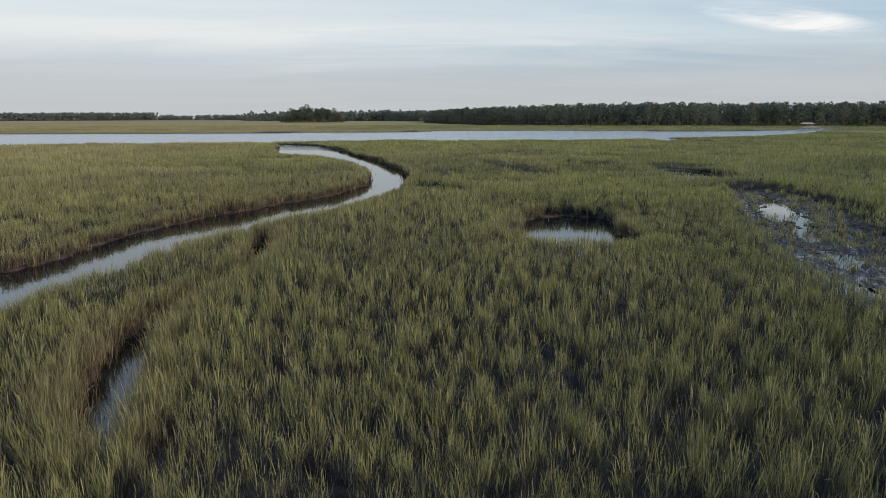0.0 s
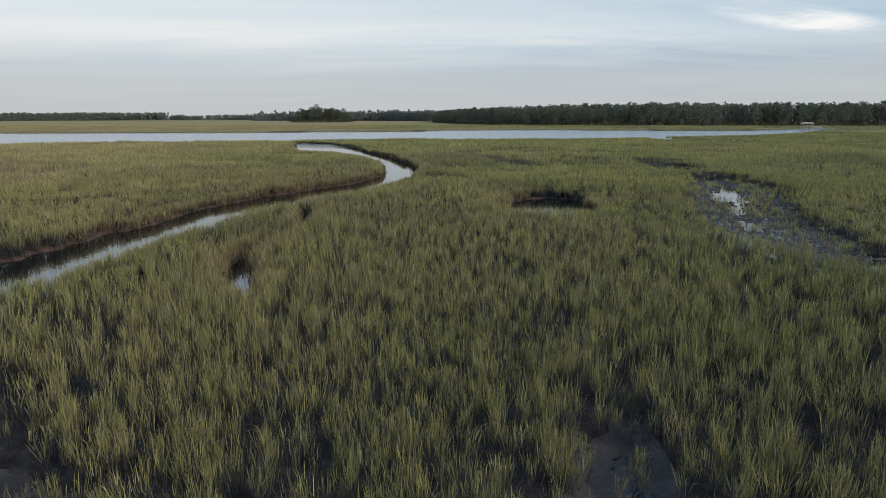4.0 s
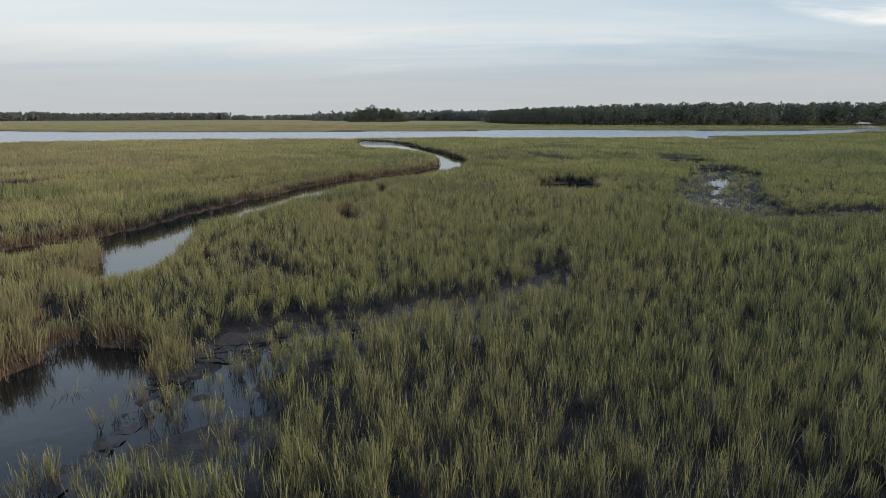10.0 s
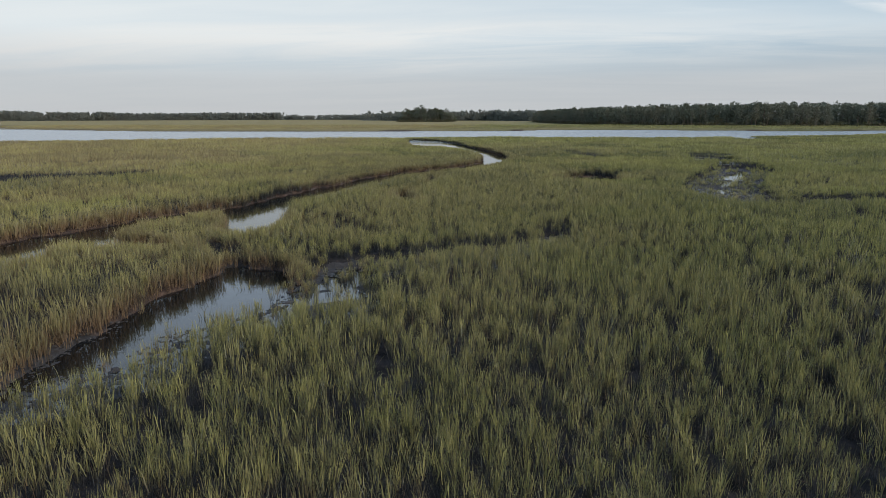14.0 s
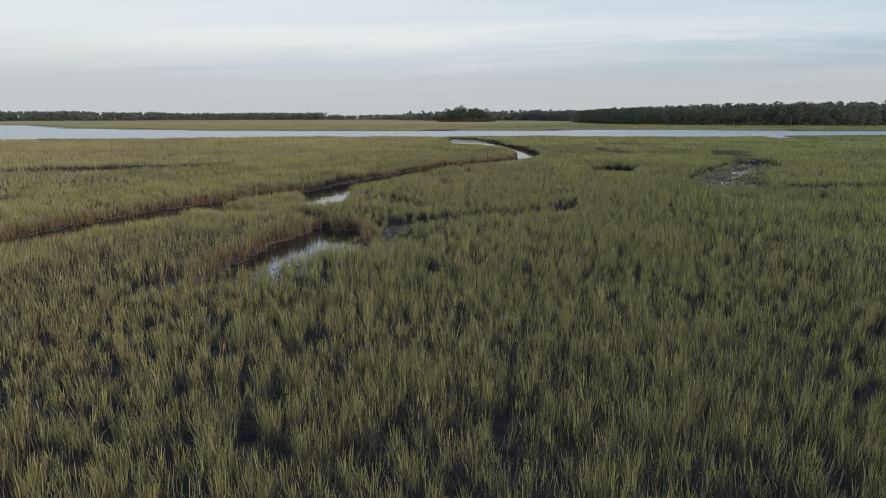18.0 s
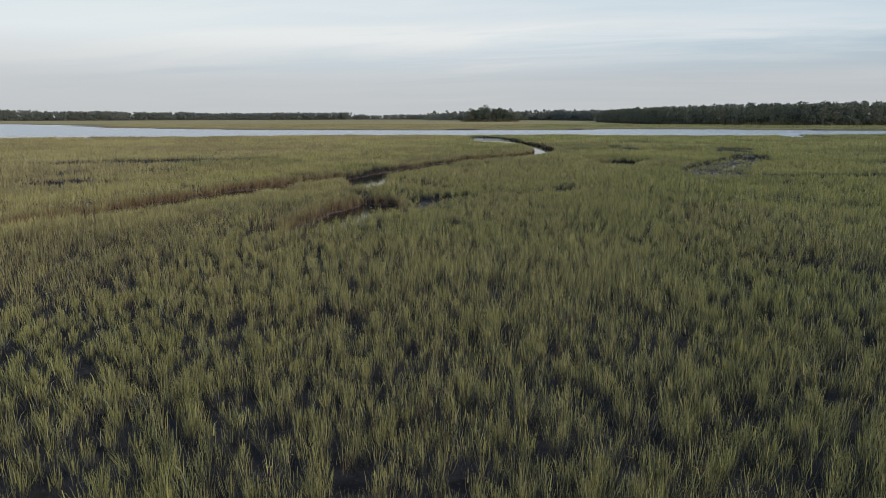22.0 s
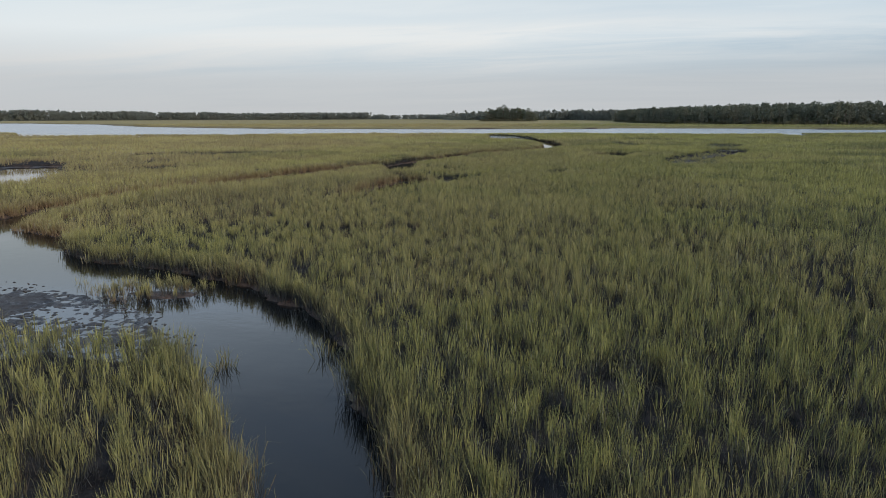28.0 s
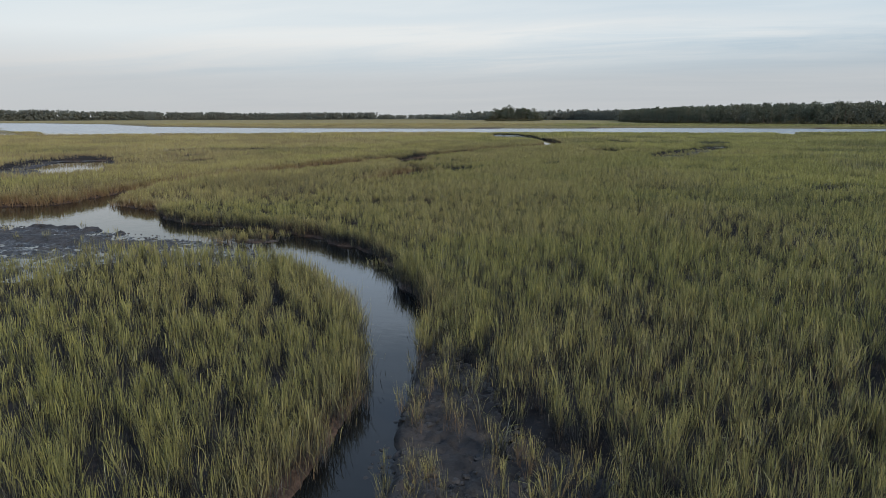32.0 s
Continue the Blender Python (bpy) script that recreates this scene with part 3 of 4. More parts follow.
def scatter(x0, x1, y0, y1, per_m2, dens, lo, hi, bank=False):
    """Feet of cordgrass tufts in a rectangle, thinned by nearness, water, mud and drifts."""
    n = int((x1 - x0) * (y1 - y0) * per_m2)
    out = []
    for k in range(0, n, 400000):
        m = min(400000, n - k)
        x, y = rng.uniform(x0, x1, m), rng.uniform(y0, y1, m)
        d = nearness(x, y)
        keep = (d >= lo) & (d < hi) & (rng.random(m) < dens(d) / per_m2)
        x, y, d = x[keep], y[keep], d[keep]
        wet, mud = fields(x, y)
        drift = vnoise(x, y, 0.42, 61) * 0.84 + vnoise(x, y, 2.2, 67) * 0.16
        p = smooth(0, 1, (wet + 0.46 - 0.46 * smooth(-0.1, 0.7, mud)) / 0.3) * ((0.07 - 0.055 * ((x < 2) & (y < -44)) + 0.22 * ((x > 14) & (y > 12) & (y < 52)) + 0.21 * ((x > 7) & (y < -55) | (x > -8) & (x < 9.5) & (y > -16.5) & (y < 7.5))) + 0.93 * smooth(-0.25, 0.45, mud))
        p = np.where(islet(x, y) > -0.1, 1.0, p)
        p = np.where((x < -5.5) & (y < -44.6) & (y > -55) & (mud < 0.5) & (islet(x, y) <= 0), 0.008, p)
        gap = 0.58 - 0.4 * smooth(18, 42, d)
        p *= 1 - gap + gap * smooth(0.32, 0.56, drift)
        if bank:            # a close fringe on the slope down to the water
            p = smooth(-0.10, 0.10, wet + 0.25 * (vnoise(x, y, 0.45, 29) - 0.5)) * smooth(1.0, 0.4, wet) * smooth(-0.8, -0.2, mud)
            p *= 1 - 0.96 * (((x < 0.5) & (y < -44.8) | (x > 7.2) & (y < -53)) & (mud < 0.6))
        keep = rng.random(len(x)) < p
        out.append(np.stack([x, y, d, wet, mud, drift], -1)[keep])
    return np.concatenate(out)


def grass(name, feet, leaves, lo, hi, spread, label, wide=1.0, reach=0.36, bent=False, jit=1.0):
    """All leaves of these tufts as one mesh. lo, hi: share of the height at which leaves leave their stem; bent: leaves that arch (3 triangles), else straight ones (1)."""
    ns, n = len(feet), len(feet) * leaves
    x, y, d, wet, mud, drift = (np.repeat(c, leaves) for c in feet.T)

    def per(a, b):
        return np.repeat(rng.uniform(a, b, ns), leaves)

    z = land(x, y, wet, mud)
    h = 0.34 + 0.60 * fbm(x, y, 6.0, 71, 2) + 0.46 * fbm(x, y, 19.0, 73, 2) - 0.25 * smooth(0.5, -0.4, mud) - 0.3 * (islet(x, y) > -0.3)
    h *= 1 - 0.32 * smooth(95, 140, y) * smooth(-30, 30, x) - 0.3 * smooth(70, 90, y) * smooth(-8, -20, x) * smooth(-50, -30, x)
    h *= 1 - 0.3 * smooth(-23, -20, x) * smooth(-11, -13, x) * smooth(-14, -9, y) * smooth(5, 2, y)
    h *= (1 + jit * per(-0.24, 0.14)) * (0.80 + 0.34 * drift)
    lean_a, lean = per(0, 2 * np.pi), per(0.0, 0.20)
    size = per(0.55, 1.25) * spread
    ox, oy = rng.normal(0, 1, n) * size, rng.normal(0, 1, n) * size
    az = np.arctan2(oy, ox) + rng.normal(0, 0.9, n)
    start = np.maximum(rng.uniform(lo, hi, n), 0) ** 0.9
    stem = start < 0.02
    length = np.where(stem, h * 0.8, np.minimum(reach * (0.7 + 0.3 * h) * rng.uniform(0.6, 1.3, n), 1.1 * h - h * start + 0.12))
    out = np.where(stem, 0.02, rng.uniform(0.05, 0.46, n) * (1.15 - 0.5 * start))
    wid = wide * (0.0058 + 0.00054 * d) * rng.uniform(0.65, 1.35, n) * np.where(stem, 0.7, 1.0)
    up = h * start * 0.92
    bx, by, bz = x + ox + np.cos(lean_a) * lean * up, y + oy + np.sin(lean_a) * lean * up, z - 0.03 + up
    dx, dy = np.cos(lean_a) * lean + np.cos(az) * out, np.sin(lean_a) * lean + np.sin(az) * out
    rise = np.sqrt(np.maximum(0.2, 1 - dx * dx - dy * dy))
    turn = az + 1.5708 + rng.normal(0, 0.6, n)
    sx, sy = np.cos(turn) * wid * 0.5, np.sin(turn) * wid * 0.5
    tan = np.clip(tan_of(x, y) + per(-0.2, 0.2) * jit + rng.normal(0, 0.07, n) + 0.24 * smooth(1.3, 0.2, np.minimum(wet, mud + 1.2)), 0, 1)
    swell = smooth(0.25, 0.75, 0.55 * fbm(x, y, 13.0, 91, 2) + 0.45 * vnoise(x, y, 1.6, 95))
    shade = np.clip((0.46 * per(0, 1) ** 1.3 + 0.08) * jit + (1 - jit) * 0.62 * swell + 0.46 * rng.random(n) ** 1.2, 0, 1)
    foot, tip = start, np.clip(start + length / np.maximum(h, 0.2) * 0.9, 0, 1)
    if bent:
        mx, my, mz = bx + dx * length * 0.5, by + dy * length * 0.5, bz + length * rise * 0.62
        droop = rng.uniform(1.0, 1.5, n)
        tx, ty, tz = bx + dx * length * droop, by + dy * length * droop, bz + length * rise * rng.uniform(0.55, 0.98, n)
        v = np.stack([np.stack([bx - sx, by - sy, bz], -1), np.stack([bx + sx, by + sy, bz], -1), np.stack([mx + sx, my + sy, mz], -1),
                      np.stack([mx - sx, my - sy, mz], -1), np.stack([tx, ty, tz], -1)], 1).reshape(-1, 3)
        f = (np.arange(n)[:, None] * 5 + np.array([0, 1, 2, 3, 3, 2, 4])).ravel()
        sizes = np.tile([4, 3], n)
        mid = (foot + tip) / 2
        along = np.stack([foot, foot, mid, mid, tip], 1).ravel()
        k = 5
    else:
        tx, ty, tz = bx + dx * length, by + dy * length, bz + length * rise
        v = np.stack([np.stack([bx - sx, by - sy, bz], -1), np.stack([bx + sx, by + sy, bz], -1), np.stack([tx, ty, tz], -1)], 1).reshape(-1, 3)
        f = np.arange(n * 3)
        sizes = np.full(n, 3)
        along = np.stack([foot, foot, tip], 1).ravel() + 0.10 * np.repeat(smooth(22, 60, d), 3)
        k = 3
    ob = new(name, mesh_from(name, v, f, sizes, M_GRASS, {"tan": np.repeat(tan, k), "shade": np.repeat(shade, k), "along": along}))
    return tagged(ob, label, "grass", kind="stuff")


near = scatter(-32, 34, -66, 34, 18, lambda d: 16.5 * (10 / np.maximum(d, 10)) ** 0.8, 0, 22)
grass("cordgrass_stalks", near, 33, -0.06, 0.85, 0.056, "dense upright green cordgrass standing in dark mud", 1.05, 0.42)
grass("cordgrass_leaves", near, 4, 0.25, 0.85, 0.075, "arching green and straw leaves of cordgrass", 1.0, 0.42, True)
middle = scatter(-62, 62, -62, 72, 14, lambda d: 13 * (22 / d) ** 0.8, 22, 62)
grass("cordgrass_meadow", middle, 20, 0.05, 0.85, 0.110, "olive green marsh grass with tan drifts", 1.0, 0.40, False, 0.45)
far = scatter(-240, 150, -30, 260, 6, lambda d: 5.6 * (62 / d) ** 1.1, 62, 300)
grass("cordgrass_distant", far, 6, 0.2, 0.65, 0.24, "even distant marsh grass in green and tan bands", 1.0, 0.6, False, 0.25)
across = scatter(-430, 260, 262, 470, 0.42, lambda d: 0.42 * (300 / np.maximum(d, 300)) ** 0.6, 250, 800)
grass("cordgrass_far_shore", across, 4, 0.2, 0.65, 0.6, "pale green and tan grass beyond the river", 0.9, 0.5, False, 0.2)
banks = scatter(-40, 32, -66, 150, 46, lambda d: 42 * (18 / np.maximum(d, 18)) ** 0.6, 6, 170, True)
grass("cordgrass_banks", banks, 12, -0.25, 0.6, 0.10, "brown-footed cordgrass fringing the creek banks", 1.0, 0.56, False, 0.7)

grass("cordgrass_overhang", banks, 5, 0.02, 0.5, 0.14, "straw brown leaves arching over the creek banks", 1.1, 0.55, True, 0.7)


# ---- trees ----
def clumps(centres, radii, count, size, seed):
    """Loose sprays of small triangles about each centre, as triangle corners."""
    g = np.random.default_rng(seed)
    c = np.repeat(np.asarray(centres, float), count, 0)
    r = np.repeat(np.asarray(radii, float), count)
    d = g.normal(size=(len(c), 3))
    d /= np.linalg.norm(d, axis=1)[:, None]
    mid = c + d * (r * g.uniform(0.35, 1.0, len(c)) ** 0.6)[:, None] * np.array([1, 1, 0.72])
    a = g.normal(size=(len(c), 3))
    b = g.normal(size=(len(c), 3))
    a *= (size * g.uniform(0.6, 1.3, len(c)) / np.linalg.norm(a, axis=1))[:, None]
    b *= (size * g.uniform(0.6, 1.3, len(c)) / np.linalg.norm(b, axis=1))[:, None]
    return np.stack([mid - a * 0.5 - b * 0.3, mid + a * 0.5 - b * 0.3, mid + b * 0.7], 1)


def tri_mesh(name, tris, mat):
    n = len(tris)
    return mesh_from(name, tris.reshape(-1, 3), np.arange(n * 3), np.full(n, 3), mat)


def stem(points, radii, sides=6):
    """A tapered, slightly crooked trunk or limb."""
    bm = bmesh.new()
    rings = []
    for (x, y, z), r in zip(points, radii):
        rings.append([bm.verts.new((x + r * math.cos(k * 2 * math.pi / sides), y + r * math.sin(k * 2 * math.pi / sides), z)) for k in range(sides)])
    for r0, r1 in zip(rings, rings[1:]):
        for k in range(sides):
            bm.faces.new((r0[k], r0[(k + 1) % sides], r1[(k + 1) % sides], r1[k]))
    bm.faces.new(rings[-1])
    bm.faces.new(rings[0][::-1])
    return bm


def pine_shape(h, seed):
    """Crown centres and radii of a tall pine: bare below, uneven tufted limbs above."""
    g = np.random.default_rng(seed)
    cs, rs = [], []
    low = g.uniform(0.22, 0.42)
    for k in range(17):
        f = low + (1 - low) * (k + 0.5) / 17
        reach = h * 0.17 * math.sin(math.pi * min(1, (f - low) / (1 - low) * 0.8 + 0.22)) * g.uniform(0.4, 1.2)
        a = k * 2.4 + g.uniform(-0.5, 0.5)
        cs.append((math.cos(a) * reach, math.sin(a) * reach, h * f))
        rs.append(h * g.uniform(0.07, 0.115))
    cs.append((0, 0, h * 0.97))
    rs.append(h * 0.05)
    return cs, rs


def round_shape(h, seed):
    """Crown of a broad evergreen oak: full nearly to the ground."""
    g = np.random.default_rng(seed)
    cs, rs = [], []
    for k in range(20):
        f = g.uniform(0.22, 0.93)
        reach = h * 0.40 * math.sqrt(max(0.05, 1 - ((f - 0.45) / 0.52) ** 2)) * g.uniform(0.3, 1.0)
        a = k * 2.4
        cs.append((math.cos(a) * reach, math.sin(a) * reach, h * f))
        rs.append(h * g.uniform(0.09, 0.15))
    return cs, rs


def tree(name, h, seed, shape, leaf, label, category, trunk_r):
    root = new(name)
    tagged(root, label, category, "trees along the shore")
    cs, rs = shape(h, seed)
    g = np.random.default_rng(seed + 500)
    w = h * 0.012
    pts = [(0, 0, -0.6), (0, 0, h * 0.06), (g.normal() * w, g.normal() * w, h * 0.3), (g.normal() * w, g.normal() * w, h * 0.6), (0, 0, h * 0.95)]
    part("trunk", stem(pts, [trunk_r * 1.35, trunk_r, trunk_r * 0.85, trunk_r * 0.55, trunk_r * 0.12]), M_BARK, root, "bare brown trunk")
    for c in cs[2:14:4]:
        z0 = max(h * 0.2, c[2] - h * 0.06)
        part("limb", stem([(0, 0, z0), (c[0] * 0.5, c[1] * 0.5, (z0 + c[2]) / 2 + 0.1), c], [trunk_r * 0.4, trunk_r * 0.28, trunk_r * 0.1], 4), M_BARK, root)
    crown = new("crown", tri_mesh("crown", clumps(cs, rs, 50, h * 0.042, seed), leaf))
    crown.parent = root
    return root


PINE_LABEL = "tall dark green pine with a bare trunk at the marsh edge"
OAK_LABEL = "broad dark evergreen tree with a rounded crown on the shore"
SHORE = [(-22, 820), (0, 640), (40, 490), (80, 440), (120, 410), (160, 398), (195, 390), (255, 376), (410, 368)]


def on_line(line, f):
    seg = [math.dist(a, b) for a, b in zip(line, line[1:])]
    d = f * sum(seg)
    for (a, b), s in zip(zip(line, line[1:]), seg):
        if d <= s:
            return a[0] + (b[0] - a[0]) * d / s, a[1] + (b[1] - a[1]) * d / s
        d -= s
    return line[-1]


g = random.Random(3)
pines = [tree("pine_tree", h, 20 + k, pine_shape, M_HAZED_PINE, PINE_LABEL, "tree", 0.22) for k, h in enumerate((14.0, 13.2, 14.5, 12.8, 13.7, 13.4))]
oaks = [tree("evergreen_tree", h, 60 + k, round_shape, M_HAZED_PINE if k else M_BUSH, OAK_LABEL, "tree", 0.3) for k, h in enumerate((11.0, 13.5, 9.0))]


def plant(kinds, used, x, y, s):
    src = kinds[g.randrange(len(kinds))]
    m = pose(x, y, 0.25, 0, 0, g.uniform(0, 360))
    if id(src) not in used:
        used.add(id(src))
        src.matrix_basis = m
        src.scale = (s, s, s)
        return src
    ob = copy_thing(src, m)
    ob.scale = (s * g.uniform(0.9, 1.15), s * g.uniform(0.9, 1.15), s)
    return ob


used = set()
for k in range(150):
    x, y = on_line(SHORE, (k + g.uniform(0.1, 0.9)) / 150)
    plant(pines, used, x + g.uniform(-3, 6), y + g.uniform(-2, 9), g.uniform(0.86, 1.06))
for k in range(46):
    x, y = on_line(SHORE, (k + g.random()) / 46)
    plant(oaks, used, x + g.uniform(-4, 2), y + g.uniform(-7, 0), g.uniform(0.45, 0.75))
# the wooded hummock across the river
for k in range(80):
    f = g.uniform(-1, 1)
    x, y = -186 + f * 43, 905 + g.uniform(-14, 16)
    s = 1.62 * math.sqrt(max(0.12, 1 - f * f * 0.9))
    plant(oaks if k % 3 else pines, used, x, y, s * g.uniform(0.8, 1.05) * (1.15 if k % 3 else 0.95))


def woods(name, spots, label, tris, size, thick, mat):
    """A distant wood as one mass of separate crowns and stems."""
    gg = np.random.default_rng(len(spots))
    out = []
    for k, (x, y, h) in enumerate(spots):
        f = np.linspace(0.02, 0.92, 8)
        reach = h * thick * np.sqrt(1.02 - f) * gg.uniform(0.2, 1.0, 8)
        a = gg.uniform(0, 6.283, 8)
        t = clumps(np.stack([np.cos(a) * reach, np.sin(a) * reach, h * f], -1), h * gg.uniform(0.09, 0.15, 8), tris, h * size, k)
        trunk = np.array([[(-0.25, 0, -0.5), (0.25, 0, -0.5), (0, 0, h * 0.9)], [(0, -0.25, -0.5), (0, 0.25, -0.5), (0, 0, h * 0.9)]])
        out.append(np.concatenate([t, trunk]) + np.array([x, y, 0.2]))
    ob = new(name, tri_mesh(name, np.concatenate(out), mat))
    return tagged(ob, label, "woods", kind="stuff")


spots = []
for k in range(1900):
    x, y = on_line(SHORE, g.random())
    back = g.uniform(6, 70)
    spots.append((x + back * 0.45, y + back, g.uniform(12.2, 15.2) * (1 + 0.05 * float(smooth(230, 150, np.array(x)) * smooth(30, 90, np.array(x))))))
woods("pine_woods", spots, "dense dark pine wood behind the shore trees", 16, 0.10, 0.25, M_HAZED_PINE)
spots = []
for line, count, h0, depth in (([(-250, 1420), (-130, 1300), (-30, 1050)], 420, 19, 60), ([(-560, 1750), (-340, 1350), (-255, 1180)], 260, 17, 50),
                               ([(-1150, 2500), (-800, 2350), (-500, 2000)], 300, 19, 60), ([(-3400, 700), (-2600, 1400), (-1900, 1900), (-1500, 2250), (-1150, 2450)], 1500, 30, 90)):
    for k in range(count):
        x, y = on_line(line, (k + g.random()) / count)
        swell = 0.78 + 0.34 * float(fbm(np.array([x]), np.array([y]), 90.0, 31, 3)[0])
        rise = 1 + 0.40 * float(smooth(-1700, -2400, np.array(x)))
        spots.append((x, y + g.uniform(0, depth), h0 * rise * swell * g.uniform(0.84, 1.08)))
for jx, jy in ((-2600, 1400), (-1900, 1900), (-1500, 2250), (-1150, 2450), (-800, 2350), (-340, 1350), (-130, 1300)):
    for k in range(40):
        spots.append((jx + g.uniform(-90, 90), jy + g.uniform(0, 60), 21 * g.uniform(0.8, 1.1)))
woods("distant_woods", spots, "low dark line of woods on the horizon", 12, 0.19, 0.62, M_HAZY_WOODS)

# low shrubs that hide the foot of the wood
bush_spots, bush_r = [], []
for k in range(700):
    x, y = on_line(SHORE, g.random())
    r = g.uniform(1.0, 2.6)
    bush_spots.append((x + g.uniform(-3, 1), y + g.uniform(-8, 3), 0.2 + r * 0.55))
    bush_r.append(r)
for k in range(150):
    r = g.uniform(1.6, 4.0)
    bush_spots.append((-186 + g.uniform(-44, 44), 888 + g.uniform(-8, 6), 0.2 + r * 0.5))
    bush_r.append(r)
shrubs = new("shore_shrubs", tri_mesh("shore_shrubs", clumps(bush_spots, bush_r, 22, 1.1, 9), M_BUSH))
tagged(shrubs, "tangled olive shrubs along the foot of the wood", "shrubs", kind="stuff")


# ---- the landing on the far shore ----
def box(bm, x0, x1, y0, y1, z0, z1, bevel=0.02):
    vs = bmesh.ops.create_cube(bm, size=1)["verts"]
    bmesh.ops.scale(bm, vec=(x1 - x0, y1 - y0, z1 - z0), verts=vs)
    bmesh.ops.translate(bm, vec=((x0 + x1) / 2, (y0 + y1) / 2, (z0 + z1) / 2), verts=vs)
    if bevel:
        es = list({e for v in vs for e in v.link_edges})
        bmesh.ops.bevel(bm, geom=es, offset=bevel, segments=1, affect="EDGES")
    return vs


def landing(x, y, turn):
    root = new("pier_pavilion")
    tagged(root, "weathered timber shelter on a pier by the woods", "pavilion")
    bm = bmesh.new()
    box(bm, -4.2, 4.2, -2.4, 2.4, 1.15, 1.35)
    part("deck", bm, M_TIMBER, root, "grey plank deck")
    for sx in (-3.7, 0, 3.7):
        for sy in (-2.0, 2.0):
            bm = bmesh.new()
            box(bm, sx - 0.14, sx + 0.14, sy - 0.14, sy + 0.14, -0.6, 3.9)
            part("post", bm, M_TIMBER, root, "pale weathered post")
    bm = bmesh.new()
    v = [bm.verts.new(p) for p in ((-4.9, -3, 3.85), (4.9, -3, 3.85), (4.9, 3, 3.85), (-4.9, 3, 3.85), (-3.4, 0, 4.75), (3.4, 0, 4.75),
                                   (-4.9, -3, 3.65), (4.9, -3, 3.65), (4.9, 3, 3.65), (-4.9, 3, 3.65))]
    for f in ((0, 1, 5, 4), (1, 2, 5), (2, 3, 4, 5), (3, 0, 4), (6, 7, 1, 0), (7, 8, 2, 1), (8, 9, 3, 2), (9, 6, 0, 3), (9, 8, 7, 6)):
        bm.faces.new([v[i] for i in f])
    part("roof", bm, M_ROOF, root, "low hipped reddish roof")
    for sy in (-2.2, 2.2):
        for z in (1.75, 2.15):
            bm = bmesh.new()
            box(bm, -4.0, 4.0, sy - 0.05, sy + 0.05, z, z + 0.12)
            part("rail", bm, M_TIMBER, root, "weathered handrail")
    bm = bmesh.new()
    vs = box(bm, 4.2, 11.5, -0.8, 0.8, 1.15, 1.3)
    for q in bm.verts:
        q.co.z -= max(0, q.co.x - 4.2) * 0.10
    part("gangway", bm, M_TIMBER, root, "sloping plank gangway")
    for sy in (-0.75, 0.75):
        bm = bmesh.new()
        box(bm, 4.2, 11.5, sy - 0.05, sy + 0.05, 2.0, 2.12)
        for q in bm.verts:
            q.co.z -= max(0, q.co.x - 4.2) * 0.10
        part("gangway_rail", bm, M_WHITE, root, "white handrail")
        for sx in (5.0, 8.0, 11.0):
            bm = bmesh.new()
            box(bm, sx - 0.08, sx + 0.08, sy - 0.08, sy + 0.08, -0.6, 2.1 - (sx - 4.2) * 0.10)
            part("pile", bm, M_TIMBER, root)
    root.matrix_basis = pose(x, y, 0.2, 0, 0, turn)
    return root


landing(177, 305, -12).scale = (0.6, 0.6, 0.66)


def palm(x, y, h, seed):
    root = new("palmetto")
    tagged(root, "slender palmetto with a round head of fans", "palm tree", "palms by the landing")
    part("trunk", stem([(0, 0, -0.5), (0.1, 0, h * 0.5), (0.05, 0.1, h)], [0.2, 0.15, 0.13]), M_BARK, root, "slim grey trunk")
    gg = random.Random(seed)
    for k in range(14):
        a, up = k * 2.4, gg.uniform(-0.5, 0.95)
        bm = bmesh.new()
        c = Vector((math.cos(a) * math.cos(up), math.sin(a) * math.cos(up), math.sin(up)))
        s = Vector((-math.sin(a), math.cos(a), 0))
        o = Vector((0.05, 0.1, h))
        pts = [o, o + c * 0.9 - s * 0.12]
        for j in range(-3, 4):
            pts.append(o + c * (1.75 - 0.09 * j * j) + s * j * 0.24 - Vector((0, 0, 0.05 * j * j)))
        pts.append(o + c * 0.9 + s * 0.12)
        bm.faces.new([bm.verts.new(p) for p in pts])
        part("frond", bm, M_BUSH, root)
    root.matrix_basis = pose(x, y, 0.5)


palm(176.5, 309, 4.9, 1)
palm(185, 310, 3.6, 2)


